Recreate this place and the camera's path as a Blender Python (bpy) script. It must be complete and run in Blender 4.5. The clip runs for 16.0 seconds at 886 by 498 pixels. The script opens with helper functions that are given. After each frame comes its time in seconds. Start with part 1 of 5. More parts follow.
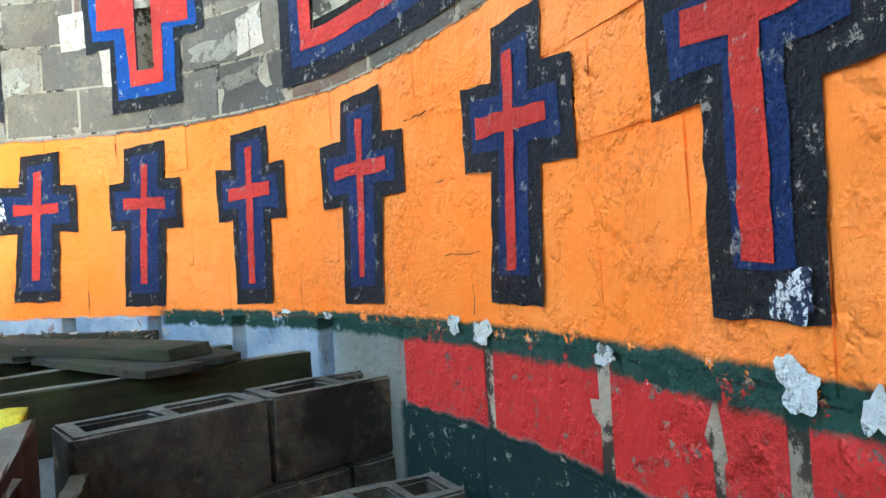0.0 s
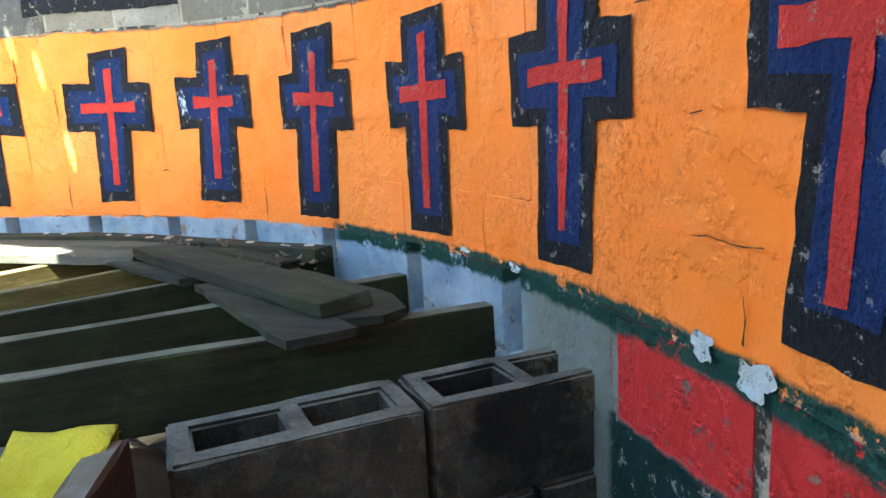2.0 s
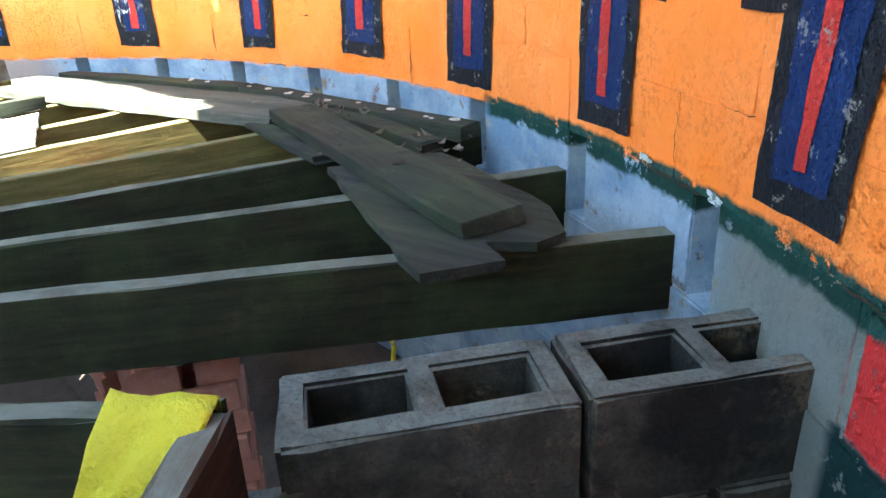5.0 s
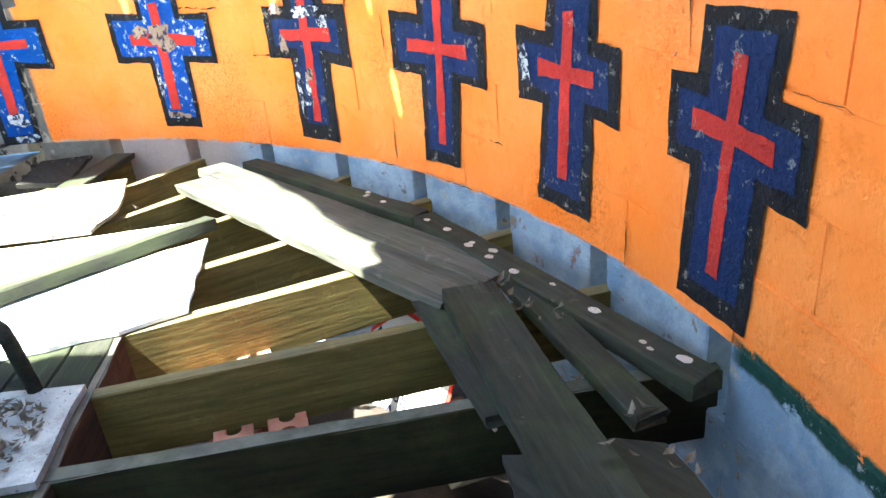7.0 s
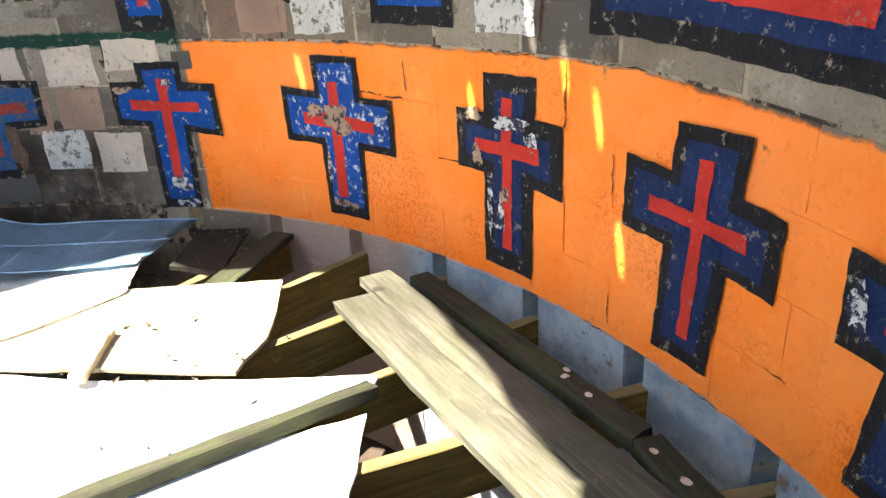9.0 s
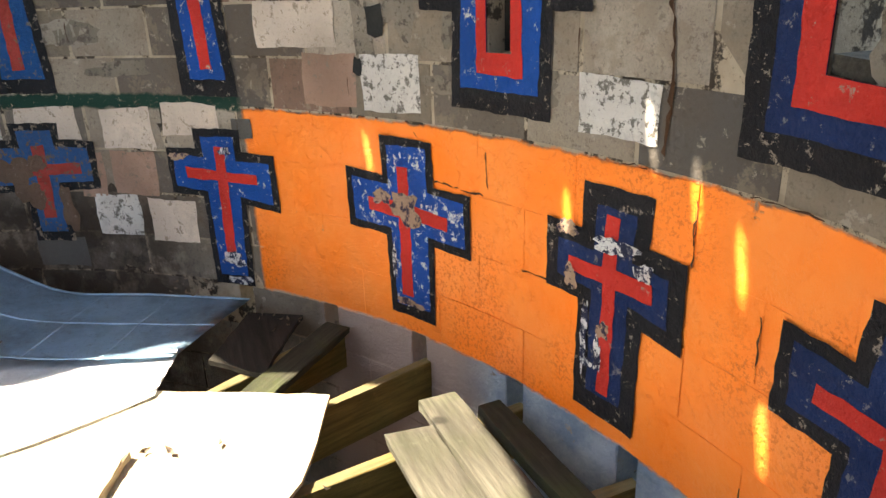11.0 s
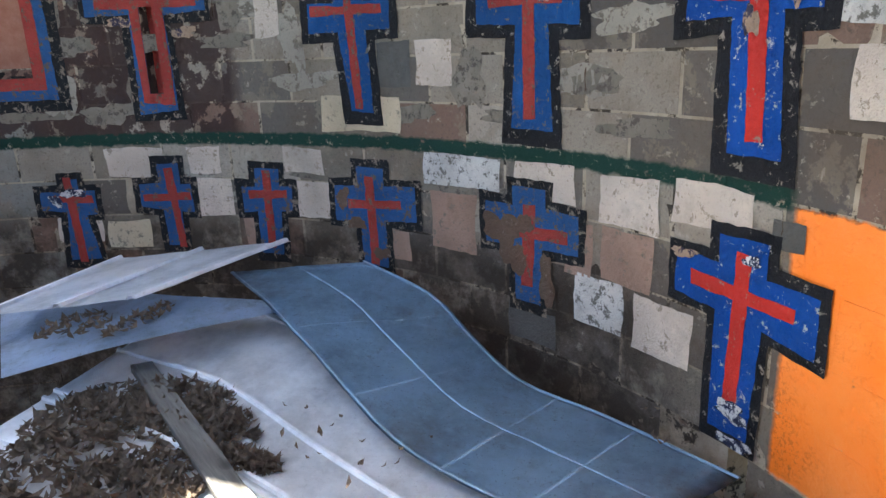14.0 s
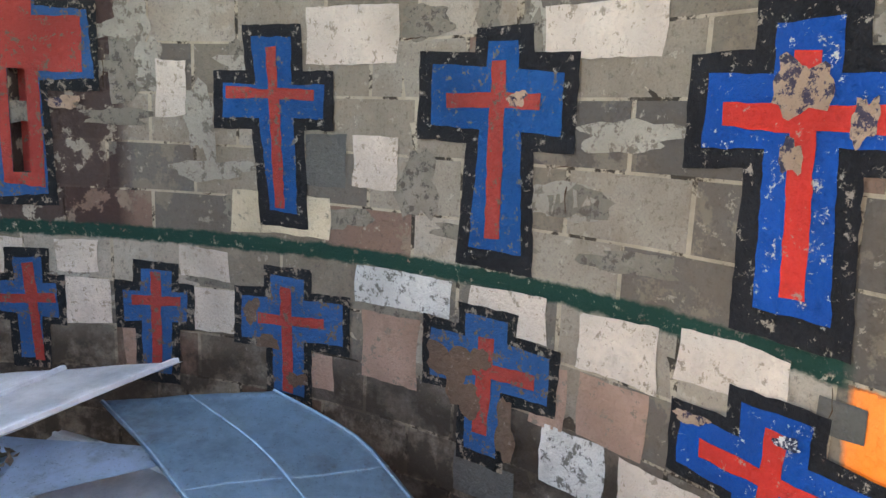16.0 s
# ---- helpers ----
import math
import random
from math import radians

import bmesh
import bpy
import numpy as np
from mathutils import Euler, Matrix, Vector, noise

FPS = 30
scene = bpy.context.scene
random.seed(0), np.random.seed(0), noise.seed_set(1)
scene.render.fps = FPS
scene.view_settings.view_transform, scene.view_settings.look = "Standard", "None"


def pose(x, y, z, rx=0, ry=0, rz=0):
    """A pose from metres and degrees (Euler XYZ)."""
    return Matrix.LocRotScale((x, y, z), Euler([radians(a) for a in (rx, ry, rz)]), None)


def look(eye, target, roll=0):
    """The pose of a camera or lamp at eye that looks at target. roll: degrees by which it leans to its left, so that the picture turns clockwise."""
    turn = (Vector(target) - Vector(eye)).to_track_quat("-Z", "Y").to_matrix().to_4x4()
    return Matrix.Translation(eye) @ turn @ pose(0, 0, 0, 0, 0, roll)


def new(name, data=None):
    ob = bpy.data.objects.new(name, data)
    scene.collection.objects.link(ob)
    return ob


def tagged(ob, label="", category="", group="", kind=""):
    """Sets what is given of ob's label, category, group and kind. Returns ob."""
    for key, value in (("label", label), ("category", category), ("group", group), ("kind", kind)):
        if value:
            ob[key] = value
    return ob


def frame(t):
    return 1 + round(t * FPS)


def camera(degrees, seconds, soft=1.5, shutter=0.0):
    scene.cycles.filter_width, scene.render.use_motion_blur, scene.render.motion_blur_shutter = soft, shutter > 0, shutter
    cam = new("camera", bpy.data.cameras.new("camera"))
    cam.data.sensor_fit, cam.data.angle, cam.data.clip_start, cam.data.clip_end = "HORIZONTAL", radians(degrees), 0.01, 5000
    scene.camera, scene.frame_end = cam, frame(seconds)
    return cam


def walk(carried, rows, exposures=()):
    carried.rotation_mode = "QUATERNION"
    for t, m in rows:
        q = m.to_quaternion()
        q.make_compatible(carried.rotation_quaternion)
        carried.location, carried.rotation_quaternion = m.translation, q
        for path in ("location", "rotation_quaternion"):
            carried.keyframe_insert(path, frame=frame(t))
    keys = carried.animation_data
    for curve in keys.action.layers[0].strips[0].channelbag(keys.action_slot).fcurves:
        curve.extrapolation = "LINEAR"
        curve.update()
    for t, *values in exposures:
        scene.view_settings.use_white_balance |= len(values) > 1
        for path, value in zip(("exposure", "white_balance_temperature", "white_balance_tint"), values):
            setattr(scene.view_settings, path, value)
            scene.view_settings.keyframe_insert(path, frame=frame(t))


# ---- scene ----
cam = camera(65.4, 16.0)
PATH = [
    (0, (0.139, 0.323, 1.61), (-0.033, 2.316, 1.626), -3.6),
    (0.5, (0.149, 0.555, 1.651), (-0.236, 2.518, 1.615), -3.9),
    (1, (0.103, 0.693, 1.685), (-0.521, 2.589, 1.557), -3.3),
    (1.5, (0.032, 0.842, 1.754), (-0.688, 2.687, 1.476), -3.3),
    (2, (0.054, 0.843, 1.773), (-0.705, 2.658, 1.411), -3.4),
    (2.5, (0.109, 0.818, 1.756), (-0.687, 2.596, 1.302), -3.4),
    (3, (0.115, 0.808, 1.742), (-0.726, 2.527, 1.161), -3.5),
    (5.5, (-0.218, 1.228, 1.973), (-1.365, 2.646, 1.153), -4.0),
    (6, (-0.333, 1.34, 2.127), (-1.572, 2.682, 1.312), -4.9),
    (6.5, (-0.419, 1.456, 2.113), (-1.758, 2.699, 1.301), -5.0),
    (7, (-0.548, 1.62, 2.229), (-1.998, 2.735, 1.42), -5.5),
    (7.5, (-0.664, 1.66, 2.296), (-2.208, 2.638, 1.485), -5.1),
    (8, (-0.892, 1.713, 2.397), (-2.499, 2.582, 1.582), -4.7),
    (10.5, (-1.587, 2.016, 2.625), (-3.308, 2.743, 1.911), -2.2),
    (11, (-1.716, 2.054, 2.646), (-3.485, 2.685, 1.96), -2.0),
    (11.5, (-1.886, 2.148, 2.63), (-3.704, 2.653, 1.968), -1.2),
    (12, (-2.072, 2.175, 2.635), (-3.938, 2.461, 1.974), -0.9),
    (12.5, (-2.29, 2.165, 2.644), (-4.182, 2.232, 2.001), -0.3),
    (13, (-2.439, 2.079, 2.64), (-4.32, 1.767, 2.037), 0.0),
    (13.5, (-2.581, 2.056, 2.622), (-4.4, 1.459, 2.043), -1.1),
    (14, (-2.687, 2.036, 2.681), (-4.472, 1.332, 2.12), -2.1),
    (14.5, (-2.758, 1.928, 2.7), (-4.619, 1.365, 2.229), -0.9),
    (15, (-2.825, 1.761, 2.743), (-4.702, 1.159, 2.406), -0.2),
    (15.5, (-2.9, 1.717, 2.745), (-4.797, 1.196, 2.385), 1.5),
    (16, (-3.104, 1.685, 2.755), (-5.031, 1.275, 2.408), 2.2),
]
walk(cam, [(t, look(eye, target, roll)) for t, eye, target, roll in PATH],
     [(0, 4.6, 6300, -8), (1, 4.55, 6200, -6), (1.5, 4.3, 6000, -6), (2.5, 4.2, 5800, -7), (3, 4.45, 5700, -7), (5.5, 4.5, 5700, -6), (8, 3.5, 6300, 2), (10.5, 2.75, 7700, 10), (12.3, 2.8, 7500, 10), (13.5, 2.95, 6500, 9), (16, 3.45, 7100, 9)])

# ---- light ----
world = bpy.data.worlds.new("sky")
scene.world = world
world.use_nodes = True
wn = world.node_tree.nodes
sky = wn.new("ShaderNodeTexSky")
sky.sky_type = "NISHITA"
sky.sun_disc = False
SUN = Vector((-0.10, -0.48, 0.87)).normalized()
sky.sun_elevation = math.asin(SUN.z)
sky.sun_rotation = math.atan2(SUN.x, SUN.y)
wn["Background"].inputs["Strength"].default_value = 0.12
world.node_tree.links.new(sky.outputs[0], wn["Background"].inputs["Color"])
sun = new("sun", bpy.data.lights.new("sun", "SUN"))
sun.data.energy, sun.data.angle, sun.data.color = 5.0, radians(0.5), (1.0, 0.94, 0.84)
sun.matrix_world = look(SUN * 20, (0, 0, 0))

# ---- plan ----
CX, CY, R = -2.525, -0.055, 3.145      # the round room
ZB = 1.45                              # joint under the orange band
COURSE = 0.2
GROUND = 0.3
ROOF = 4.3


def squeeze(theta):
    """The courses over the joint at ZB lie closer together towards the stair."""
    theta = (theta + 90) % 360 - 90
    if theta < 10:
        return 0.79 + 0.21 * min(1.0, (10 - theta) / 60)
    return 0.79 + 0.21 * min(1.0, max(0.0, (theta - 45) / 47))


def level(theta, z):
    return ZB + (z - ZB) * squeeze(theta) if z > ZB else z


def at(theta, r, z):
    a = radians(theta)
    return Vector((CX + r * math.cos(a), CY + r * math.sin(a), z))


# ---- materials ----
class Nodes:
    """Short hand for building a node material."""

    def __init__(self, name):
        self.mat = bpy.data.materials.new(name)
        self.mat.use_nodes = True
        self.t = self.mat.node_tree
        self.bsdf = self.t.nodes["Principled BSDF"]

    def put(self, socket, value):
        if hasattr(value, "is_linked"):
            self.t.links.new(value, socket)
        elif isinstance(value, (tuple, list)):
            socket.default_value = tuple(value) + ((1.0,) if len(value) == 3 and socket.type == "RGBA" else ())
        else:
            socket.default_value = value

    def math(self, op, a, b=0.0, clamp=False):
        n = self.t.nodes.new("ShaderNodeMath")
        n.operation, n.use_clamp = op, clamp
        self.put(n.inputs[0], a)
        self.put(n.inputs[1], b)
        return n.outputs[0]

    def mix(self, fac, a, b, blend="MIX"):
        n = self.t.nodes.new("ShaderNodeMix")
        n.data_type, n.blend_type = "RGBA", blend
        self.put(n.inputs[0], fac)
        self.put(n.inputs[6], a)
        self.put(n.inputs[7], b)
        return n.outputs[2]

    def noise(self, scale, detail=4.0, rough=0.6, vec=None, stretch=None):
        n = self.t.nodes.new("ShaderNodeTexNoise")
        n.inputs["Scale"].default_value, n.inputs["Detail"].default_value, n.inputs["Roughness"].default_value = scale, detail, rough
        vec = vec or self.place()
        if stretch:
            m = self.t.nodes.new("ShaderNodeMapping")
            m.inputs["Scale"].default_value = stretch
            self.t.links.new(vec, m.inputs["Vector"])
            vec = m.outputs[0]
        self.t.links.new(vec, n.inputs["Vector"])
        return n.outputs[0]

    def place(self):
        return self.t.nodes.new("ShaderNodeNewGeometry").outputs["Position"]

    def local(self):
        return self.t.nodes.new("ShaderNodeTexCoord").outputs["Object"]

    def step(self, value, low, high):
        n = self.t.nodes.new("ShaderNodeMapRange")
        n.inputs["From Min"].default_value, n.inputs["From Max"].default_value = low, high
        self.put(n.inputs["Value"], value)
        return n.outputs[0]

    def ramp(self, fac, *stops):
        n = self.t.nodes.new("ShaderNodeValToRGB")
        e = n.color_ramp.elements
        while len(e) < len(stops):
            e.new(0.5)
        for el, (p, c) in zip(e, stops):
            el.position, el.color = p, (*c, 1.0)
        self.put(n.inputs[0], fac)
        return n.outputs[0]

    def bump(self, height, strength=0.5, distance=0.01):
        n = self.t.nodes.new("ShaderNodeBump")
        n.inputs["Strength"].default_value, n.inputs["Distance"].default_value = strength, distance
        self.put(n.inputs["Height"], height)
        self.t.links.new(n.outputs[0], self.bsdf.inputs["Normal"])

    def done(self, colour, rough=0.8, metal=0.0, spec=None):
        self.put(self.bsdf.inputs["Base Color"], colour)
        self.put(self.bsdf.inputs["Roughness"], rough)
        self.put(self.bsdf.inputs["Metallic"], metal)
        if spec is not None:
            self.bsdf.inputs["Specular IOR Level"].default_value = spec
        return self.mat


def polar(m):
    """Arc angle in degrees and height of the wall, as node sockets."""
    n = m.t.nodes.new("ShaderNodeSeparateXYZ")
    m.t.links.new(m.place(), n.inputs[0])
    x, y = m.math("SUBTRACT", n.outputs[0], CX), m.math("SUBTRACT", n.outputs[1], CY)
    th = m.math("MULTIPLY", m.math("ARCTAN2", y, x), 180 / math.pi)
    th = m.math("ADD", th, m.math("MULTIPLY", m.math("LESS_THAN", th, -60.0), 360.0))
    n2 = m.t.nodes.new("ShaderNodeMapRange")
    n2.inputs["From Min"].default_value, n2.inputs["From Max"].default_value = 45.0, 92.0
    n2.inputs["To Min"].default_value, n2.inputs["To Max"].default_value = 1 / 0.79, 1.0
    m.put(n2.inputs["Value"], th)
    rise = m.math("SUBTRACT", n.outputs[2], ZB)
    over = m.math("MULTIPLY", m.math("MAXIMUM", rise, 0.0), n2.outputs[0])
    return th, m.math("ADD", m.math("ADD", over, m.math("MINIMUM", rise, 0.0)), ZB)


ORANGE, GREEN = (0.90, 0.195, 0.016), (0.012, 0.045, 0.032)


def wall_material(name, mortar=False):
    m = Nodes(name)
    th, z = polar(m)
    fine, mid, big = m.noise(160, 3), m.noise(22, 5, 0.65), m.noise(3.2, 4, 0.6)
    wob = m.math("MULTIPLY", m.math("SUBTRACT", m.noise(14, 5, 0.7), 0.5), 0.045)
    zz = m.math("ADD", z, wob)
    tt = m.math("ADD", th, m.math("MULTIPLY", wob, 12.0))
    if mortar:
        base = m.mix(mid, (0.30, 0.235, 0.16), (0.56, 0.46, 0.345))
        base = m.mix(m.step(m.noise(8, 7, 0.75), 0.52, 0.56), base, (0.05, 0.04, 0.03))
    else:
        info = m.t.nodes.new("ShaderNodeObjectInfo")
        base = m.mix(m.math("MULTIPLY", m.step(fine, 0.45, 0.8), 0.35), info.outputs["Color"], (0.09, 0.085, 0.075))
        smear = m.math("MULTIPLY", m.step(m.noise(4.2, 7, 0.68), 0.545, 0.575), 0.5)
        base = m.mix(smear, base, m.mix(mid, (0.20, 0.155, 0.11), (0.36, 0.29, 0.215)))
        base = m.mix(m.math("MULTIPLY", m.step(m.noise(55, 5, 0.75), 0.56, 0.62), 0.45), base, (0.09, 0.075, 0.06))
        base = m.mix(m.math("MULTIPLY", m.step(m.noise(17, 7, 0.75), 0.60, 0.63), 0.55), base, (0.47, 0.40, 0.32))
    base = m.mix(m.math("MULTIPLY", m.step(big, 0.45, 0.68), 0.42), base, (0.125, 0.085, 0.055))

    def both(*f):
        out = f[0]
        for g in f[1:]:
            out = m.math("MULTIPLY", out, g)
        return out

    above = lambda v, a, soft=0.006: m.step(v, a - soft, a + soft)
    below = lambda v, a, soft=0.006: m.step(v, a + soft, a - soft)
    chips = m.step(m.noise(30, 6, 0.75), 0.37, 0.40)
    kept = m.step(m.noise(9, 6, 0.7), 0.42, 0.45)
    # brown undercoat high on the wall, where old paint is left
    base = m.mix(both(above(tt, 183.2, 0.8), below(tt, 215, 2), above(zz, 2.28), m.math("MULTIPLY", kept, 0.9)), base, (0.05, 0.027, 0.024))
    # foot of the bare wall, mottled dark brown towards the bottom
    base = m.mix(both(above(tt, 139, 4), below(zz, 1.84, 0.10), m.step(m.noise(6, 6, 0.7), 0.33, 0.55), 0.88), base, (0.040, 0.028, 0.020))
    # pale blue foot of the wall between the joist ends
    blue = m.mix(m.step(m.noise(5, 5, 0.7), 0.4, 0.6), (0.20, 0.265, 0.345), (0.36, 0.41, 0.46))
    base = m.mix(both(above(tt, 45.5, 0.7), below(tt, 112, 2), below(zz, ZB), m.step(m.noise(12, 6, 0.7), 0.36, 0.42)), base, blue)
    base = m.mix(both(above(tt, 112, 2), below(tt, 126.5, 1), below(zz, ZB), 0.8), base, (0.45, 0.33, 0.28))
    base = m.mix(both(above(tt, 39.6, 0.4), below(tt, 46.5, 0.7), below(zz, ZB), 0.7), base, (0.17, 0.195, 0.175))
    # red and dark green at the stair
    red = both(below(tt, 40.2, 0.15), below(zz, ZB), above(zz, 1.262))
    if mortar:
        red = m.math("MULTIPLY", red, 0.0)
    base = m.mix(m.math("MULTIPLY", red, chips), base, m.mix(mid, (0.38, 0.016, 0.016), (0.50, 0.026, 0.024)))
    base = m.mix(both(below(tt, 40.4, 0.2), below(zz, 1.262), chips), base, (0.006, 0.026, 0.024))
    # the orange band
    tone = m.mix(m.step(big, 0.35, 0.7), ORANGE, (0.87, 0.25, 0.048))
    close = m.step(th, 70.0, 25.0)
    tone = m.mix(m.math("MULTIPLY", m.step(m.noise(70, 4, 0.7), 0.60, 0.75), m.math("ADD", 0.04, m.math("MULTIPLY", close, 0.16))), tone, (0.45, 0.12, 0.02))
    tone = m.mix(m.math("MULTIPLY", m.step(m.noise(2.1, 3, 0.5), 0.5, 0.7), 0.35), tone, (0.87, 0.29, 0.10))
    pitted = m.math("MULTIPLY", m.step(m.noise(1.7, 3, 0.55), 0.50, 0.58), m.step(m.noise(85, 4, 0.75), 0.52, 0.58))
    tone = m.mix(m.math("MULTIPLY", pitted, 0.6), tone, (0.48, 0.085, 0.008))
    chipped = m.math("MULTIPLY", m.step(m.noise(21, 8, 0.8), 0.655, 0.665), m.step(m.noise(3.1, 4, 0.6), 0.42, 0.55))
    tone = m.mix(m.math("MULTIPLY", chipped, 0.8), tone, (0.30, 0.075, 0.02))
    tone = m.mix(m.math("MULTIPLY", m.step(m.noise(0.9, 3, 0.5), 0.42, 0.66), 0.28), tone, (0.72, 0.13, 0.006))
    band = both(below(tt, 132.75, 0.15), above(zz, ZB), below(zz, 2.245, 0.005))
    if mortar:
        band = m.math("MULTIPLY", band, m.step(m.noise(9, 5, 0.7), 0.30, 0.36))
    base = m.mix(m.math("MULTIPLY", band, m.math("MAXIMUM", m.step(m.noise(45, 6, 0.8), 0.27, 0.29), 0.0)), base, tone)
    # green stripes
    stripe = both(below(tt, 63.5, 0.5), above(zz, 1.415), below(zz, 1.475), m.step(m.noise(16, 6, 0.75), 0.40, 0.43))
    base = m.mix(both(below(tt, 63.5, 0.5), above(zz, 1.405), below(zz, 1.48), m.step(m.noise(16, 6, 0.75), 0.36, 0.33)), base, (0.55, 0.58, 0.56))
    base = m.mix(stripe, base, GREEN)
    line = both(above(tt, 132.9, 0.3), above(zz, 2.232), below(zz, 2.295), m.step(m.noise(25, 6, 0.8), 0.39, 0.41))
    base = m.mix(line, base, GREEN)
    near = m.step(th, 62.0, 25.0)
    coarse = m.step(m.noise(13, 6, 0.7), 0.34, 0.72)
    rough_spots = m.step(m.noise(2.3, 4, 0.6), 0.45, 0.62)
    flakes = m.math("MULTIPLY", coarse, m.math("MULTIPLY", rough_spots, m.math("ADD", 0.45, m.math("MULTIPLY", near, 0.45))))
    peel = m.math("MULTIPLY", m.step(m.noise(15, 7, 0.72), 0.47, 0.62), m.math("MULTIPLY", m.math("SUBTRACT", 1.0, rough_spots), 0.13))
    grit = m.math("MULTIPLY", m.noise(48, 5, 0.7), m.math("ADD", 0.10, m.math("MULTIPLY", rough_spots, 0.22)))
    flakes = m.math("ADD", flakes, peel)
    painted = m.math("MAXIMUM", band, red)
    bare = m.math("SUBTRACT", 1.0, painted)
    pits = m.math("MULTIPLY", m.math("ADD", m.noise(75, 6, 0.8), m.noise(28, 6, 0.75)), m.math("MULTIPLY", bare, 0.75))
    lumps = m.math("MULTIPLY", m.step(m.noise(6.5, 5, 0.62), 0.48, 0.54), m.math("ADD", 0.15, m.math("MULTIPLY", near, 0.2)))
    relief = m.math("ADD", m.math("ADD", m.math("MULTIPLY", fine, 0.06), flakes), grit)
    relief = m.math("ADD", relief, m.math("ADD", pits, lumps))
    m.bump(m.math("ADD", relief, m.math("MULTIPLY", m.noise(7, 3, 0.5), 0.5)), 0.9, 0.014)
    return m.done(base, m.math("SUBTRACT", 0.9, m.math("MULTIPLY", painted, 0.33)), 0.0, 0.22)


def paint(name, colour, worn=0.0, under=(0.32, 0.30, 0.26), rough=0.55):
    """Old brushed paint with flaked spots."""
    m = Nodes(name)
    c = m.mix(m.step(m.noise(9, 5, 0.65), 0.3, 0.7), colour, tuple(min(1, v * 1.5 + 0.008) for v in colour))
    c = m.mix(m.math("MULTIPLY", m.step(m.noise(60, 4, 0.7), 0.55, 0.8), 0.4), c, tuple(v * 0.55 for v in colour))
    c = m.mix(m.math("MULTIPLY", m.step(m.noise(4.5, 5, 0.6), 0.45, 0.7), 0.55), c, tuple(v * 0.45 + 0.004 for v in colour))
    if worn:
        f = m.step(m.noise(26, 8, 0.78), 0.34 + 0.16 * worn, 0.322 + 0.16 * worn)
        c = m.mix(f, c, under)
    m.bump(m.math("ADD", m.noise(38, 6, 0.7), m.math("MULTIPLY", m.noise(120, 3), 0.3)), 1.0, 0.02)
    return m.done(c, rough, 0.0, 0.12)


def timber(name, dark, light, moss=0.0, rough=0.85, dust_light=0.0):
    """Weathered softwood; the grain runs along the piece's own x."""
    m = Nodes(name)
    v = m.local()
    grain = m.noise(5, 7, 0.68, v, (0.9, 12, 12))
    rings = m.noise(3, 3, 0.5, v, (0.7, 9, 9))
    c = m.mix(m.step(grain, 0.3, 0.7), dark, light)
    c = m.mix(m.math("MULTIPLY", m.step(rings, 0.5, 0.7), 0.5), c, tuple(v * 0.6 for v in dark))
    knots = m.step(m.noise(5, 2, 0.4, m.place()), 0.70, 0.74)
    c = m.mix(m.math("MULTIPLY", knots, 0.8), c, tuple(v * 0.3 for v in dark))
    if moss:
        c = m.mix(m.math("MULTIPLY", m.step(m.noise(6, 5, 0.65), 0.45, 0.62), moss), c, (0.055, 0.075, 0.022))
    c = m.mix(m.math("MULTIPLY", m.step(m.noise(16, 6, 0.7), 0.60, 0.72), 0.2), c, tuple(min(1, 2.6 * v + 0.02) for v in light))
    stain = m.step(m.noise(1.7, 5, 0.65, v, (0.6, 3, 3)), 0.42, 0.66)
    c = m.mix(m.math("MULTIPLY", stain, 0.55), c, tuple(v * 0.45 for v in dark))
    # dust and the lit look of upward faces, both put into the colour
    if dust_light:
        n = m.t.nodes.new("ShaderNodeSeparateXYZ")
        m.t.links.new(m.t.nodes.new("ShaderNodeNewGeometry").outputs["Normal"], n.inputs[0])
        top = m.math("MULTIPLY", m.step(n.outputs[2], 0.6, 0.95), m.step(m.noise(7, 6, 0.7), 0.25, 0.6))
        c = m.mix(m.math("MULTIPLY", top, dust_light), c, (0.21, 0.20, 0.16))
    m.bump(m.math("ADD", grain, m.math("MULTIPLY", m.noise(70, 4), 0.3)), 0.6, 0.006)
    return m.done(c, rough, 0.0, 0.18)


def rough_stuff(name, a, b, scale=12, rough=0.92, bump=0.6, metal=0.0):
    m = Nodes(name)
    c = m.mix(m.step(m.noise(scale, 6, 0.65), 0.3, 0.7), a, b)
    c = m.mix(m.math("MULTIPLY", m.noise(scale * 12, 3), 0.5), c, tuple(v * 0.5 for v in a))
    c = m.mix(m.math("MULTIPLY", m.step(m.noise(scale * 0.25, 4), 0.5, 0.7), 0.4), c, tuple(v * 0.55 for v in a))
    m.bump(m.math("ADD", m.noise(scale * 3, 5, 0.7), m.math("MULTIPLY", m.noise(scale * 14, 2), 0.5)), bump, 0.01)
    return m.done(c, rough, metal, 0.22)


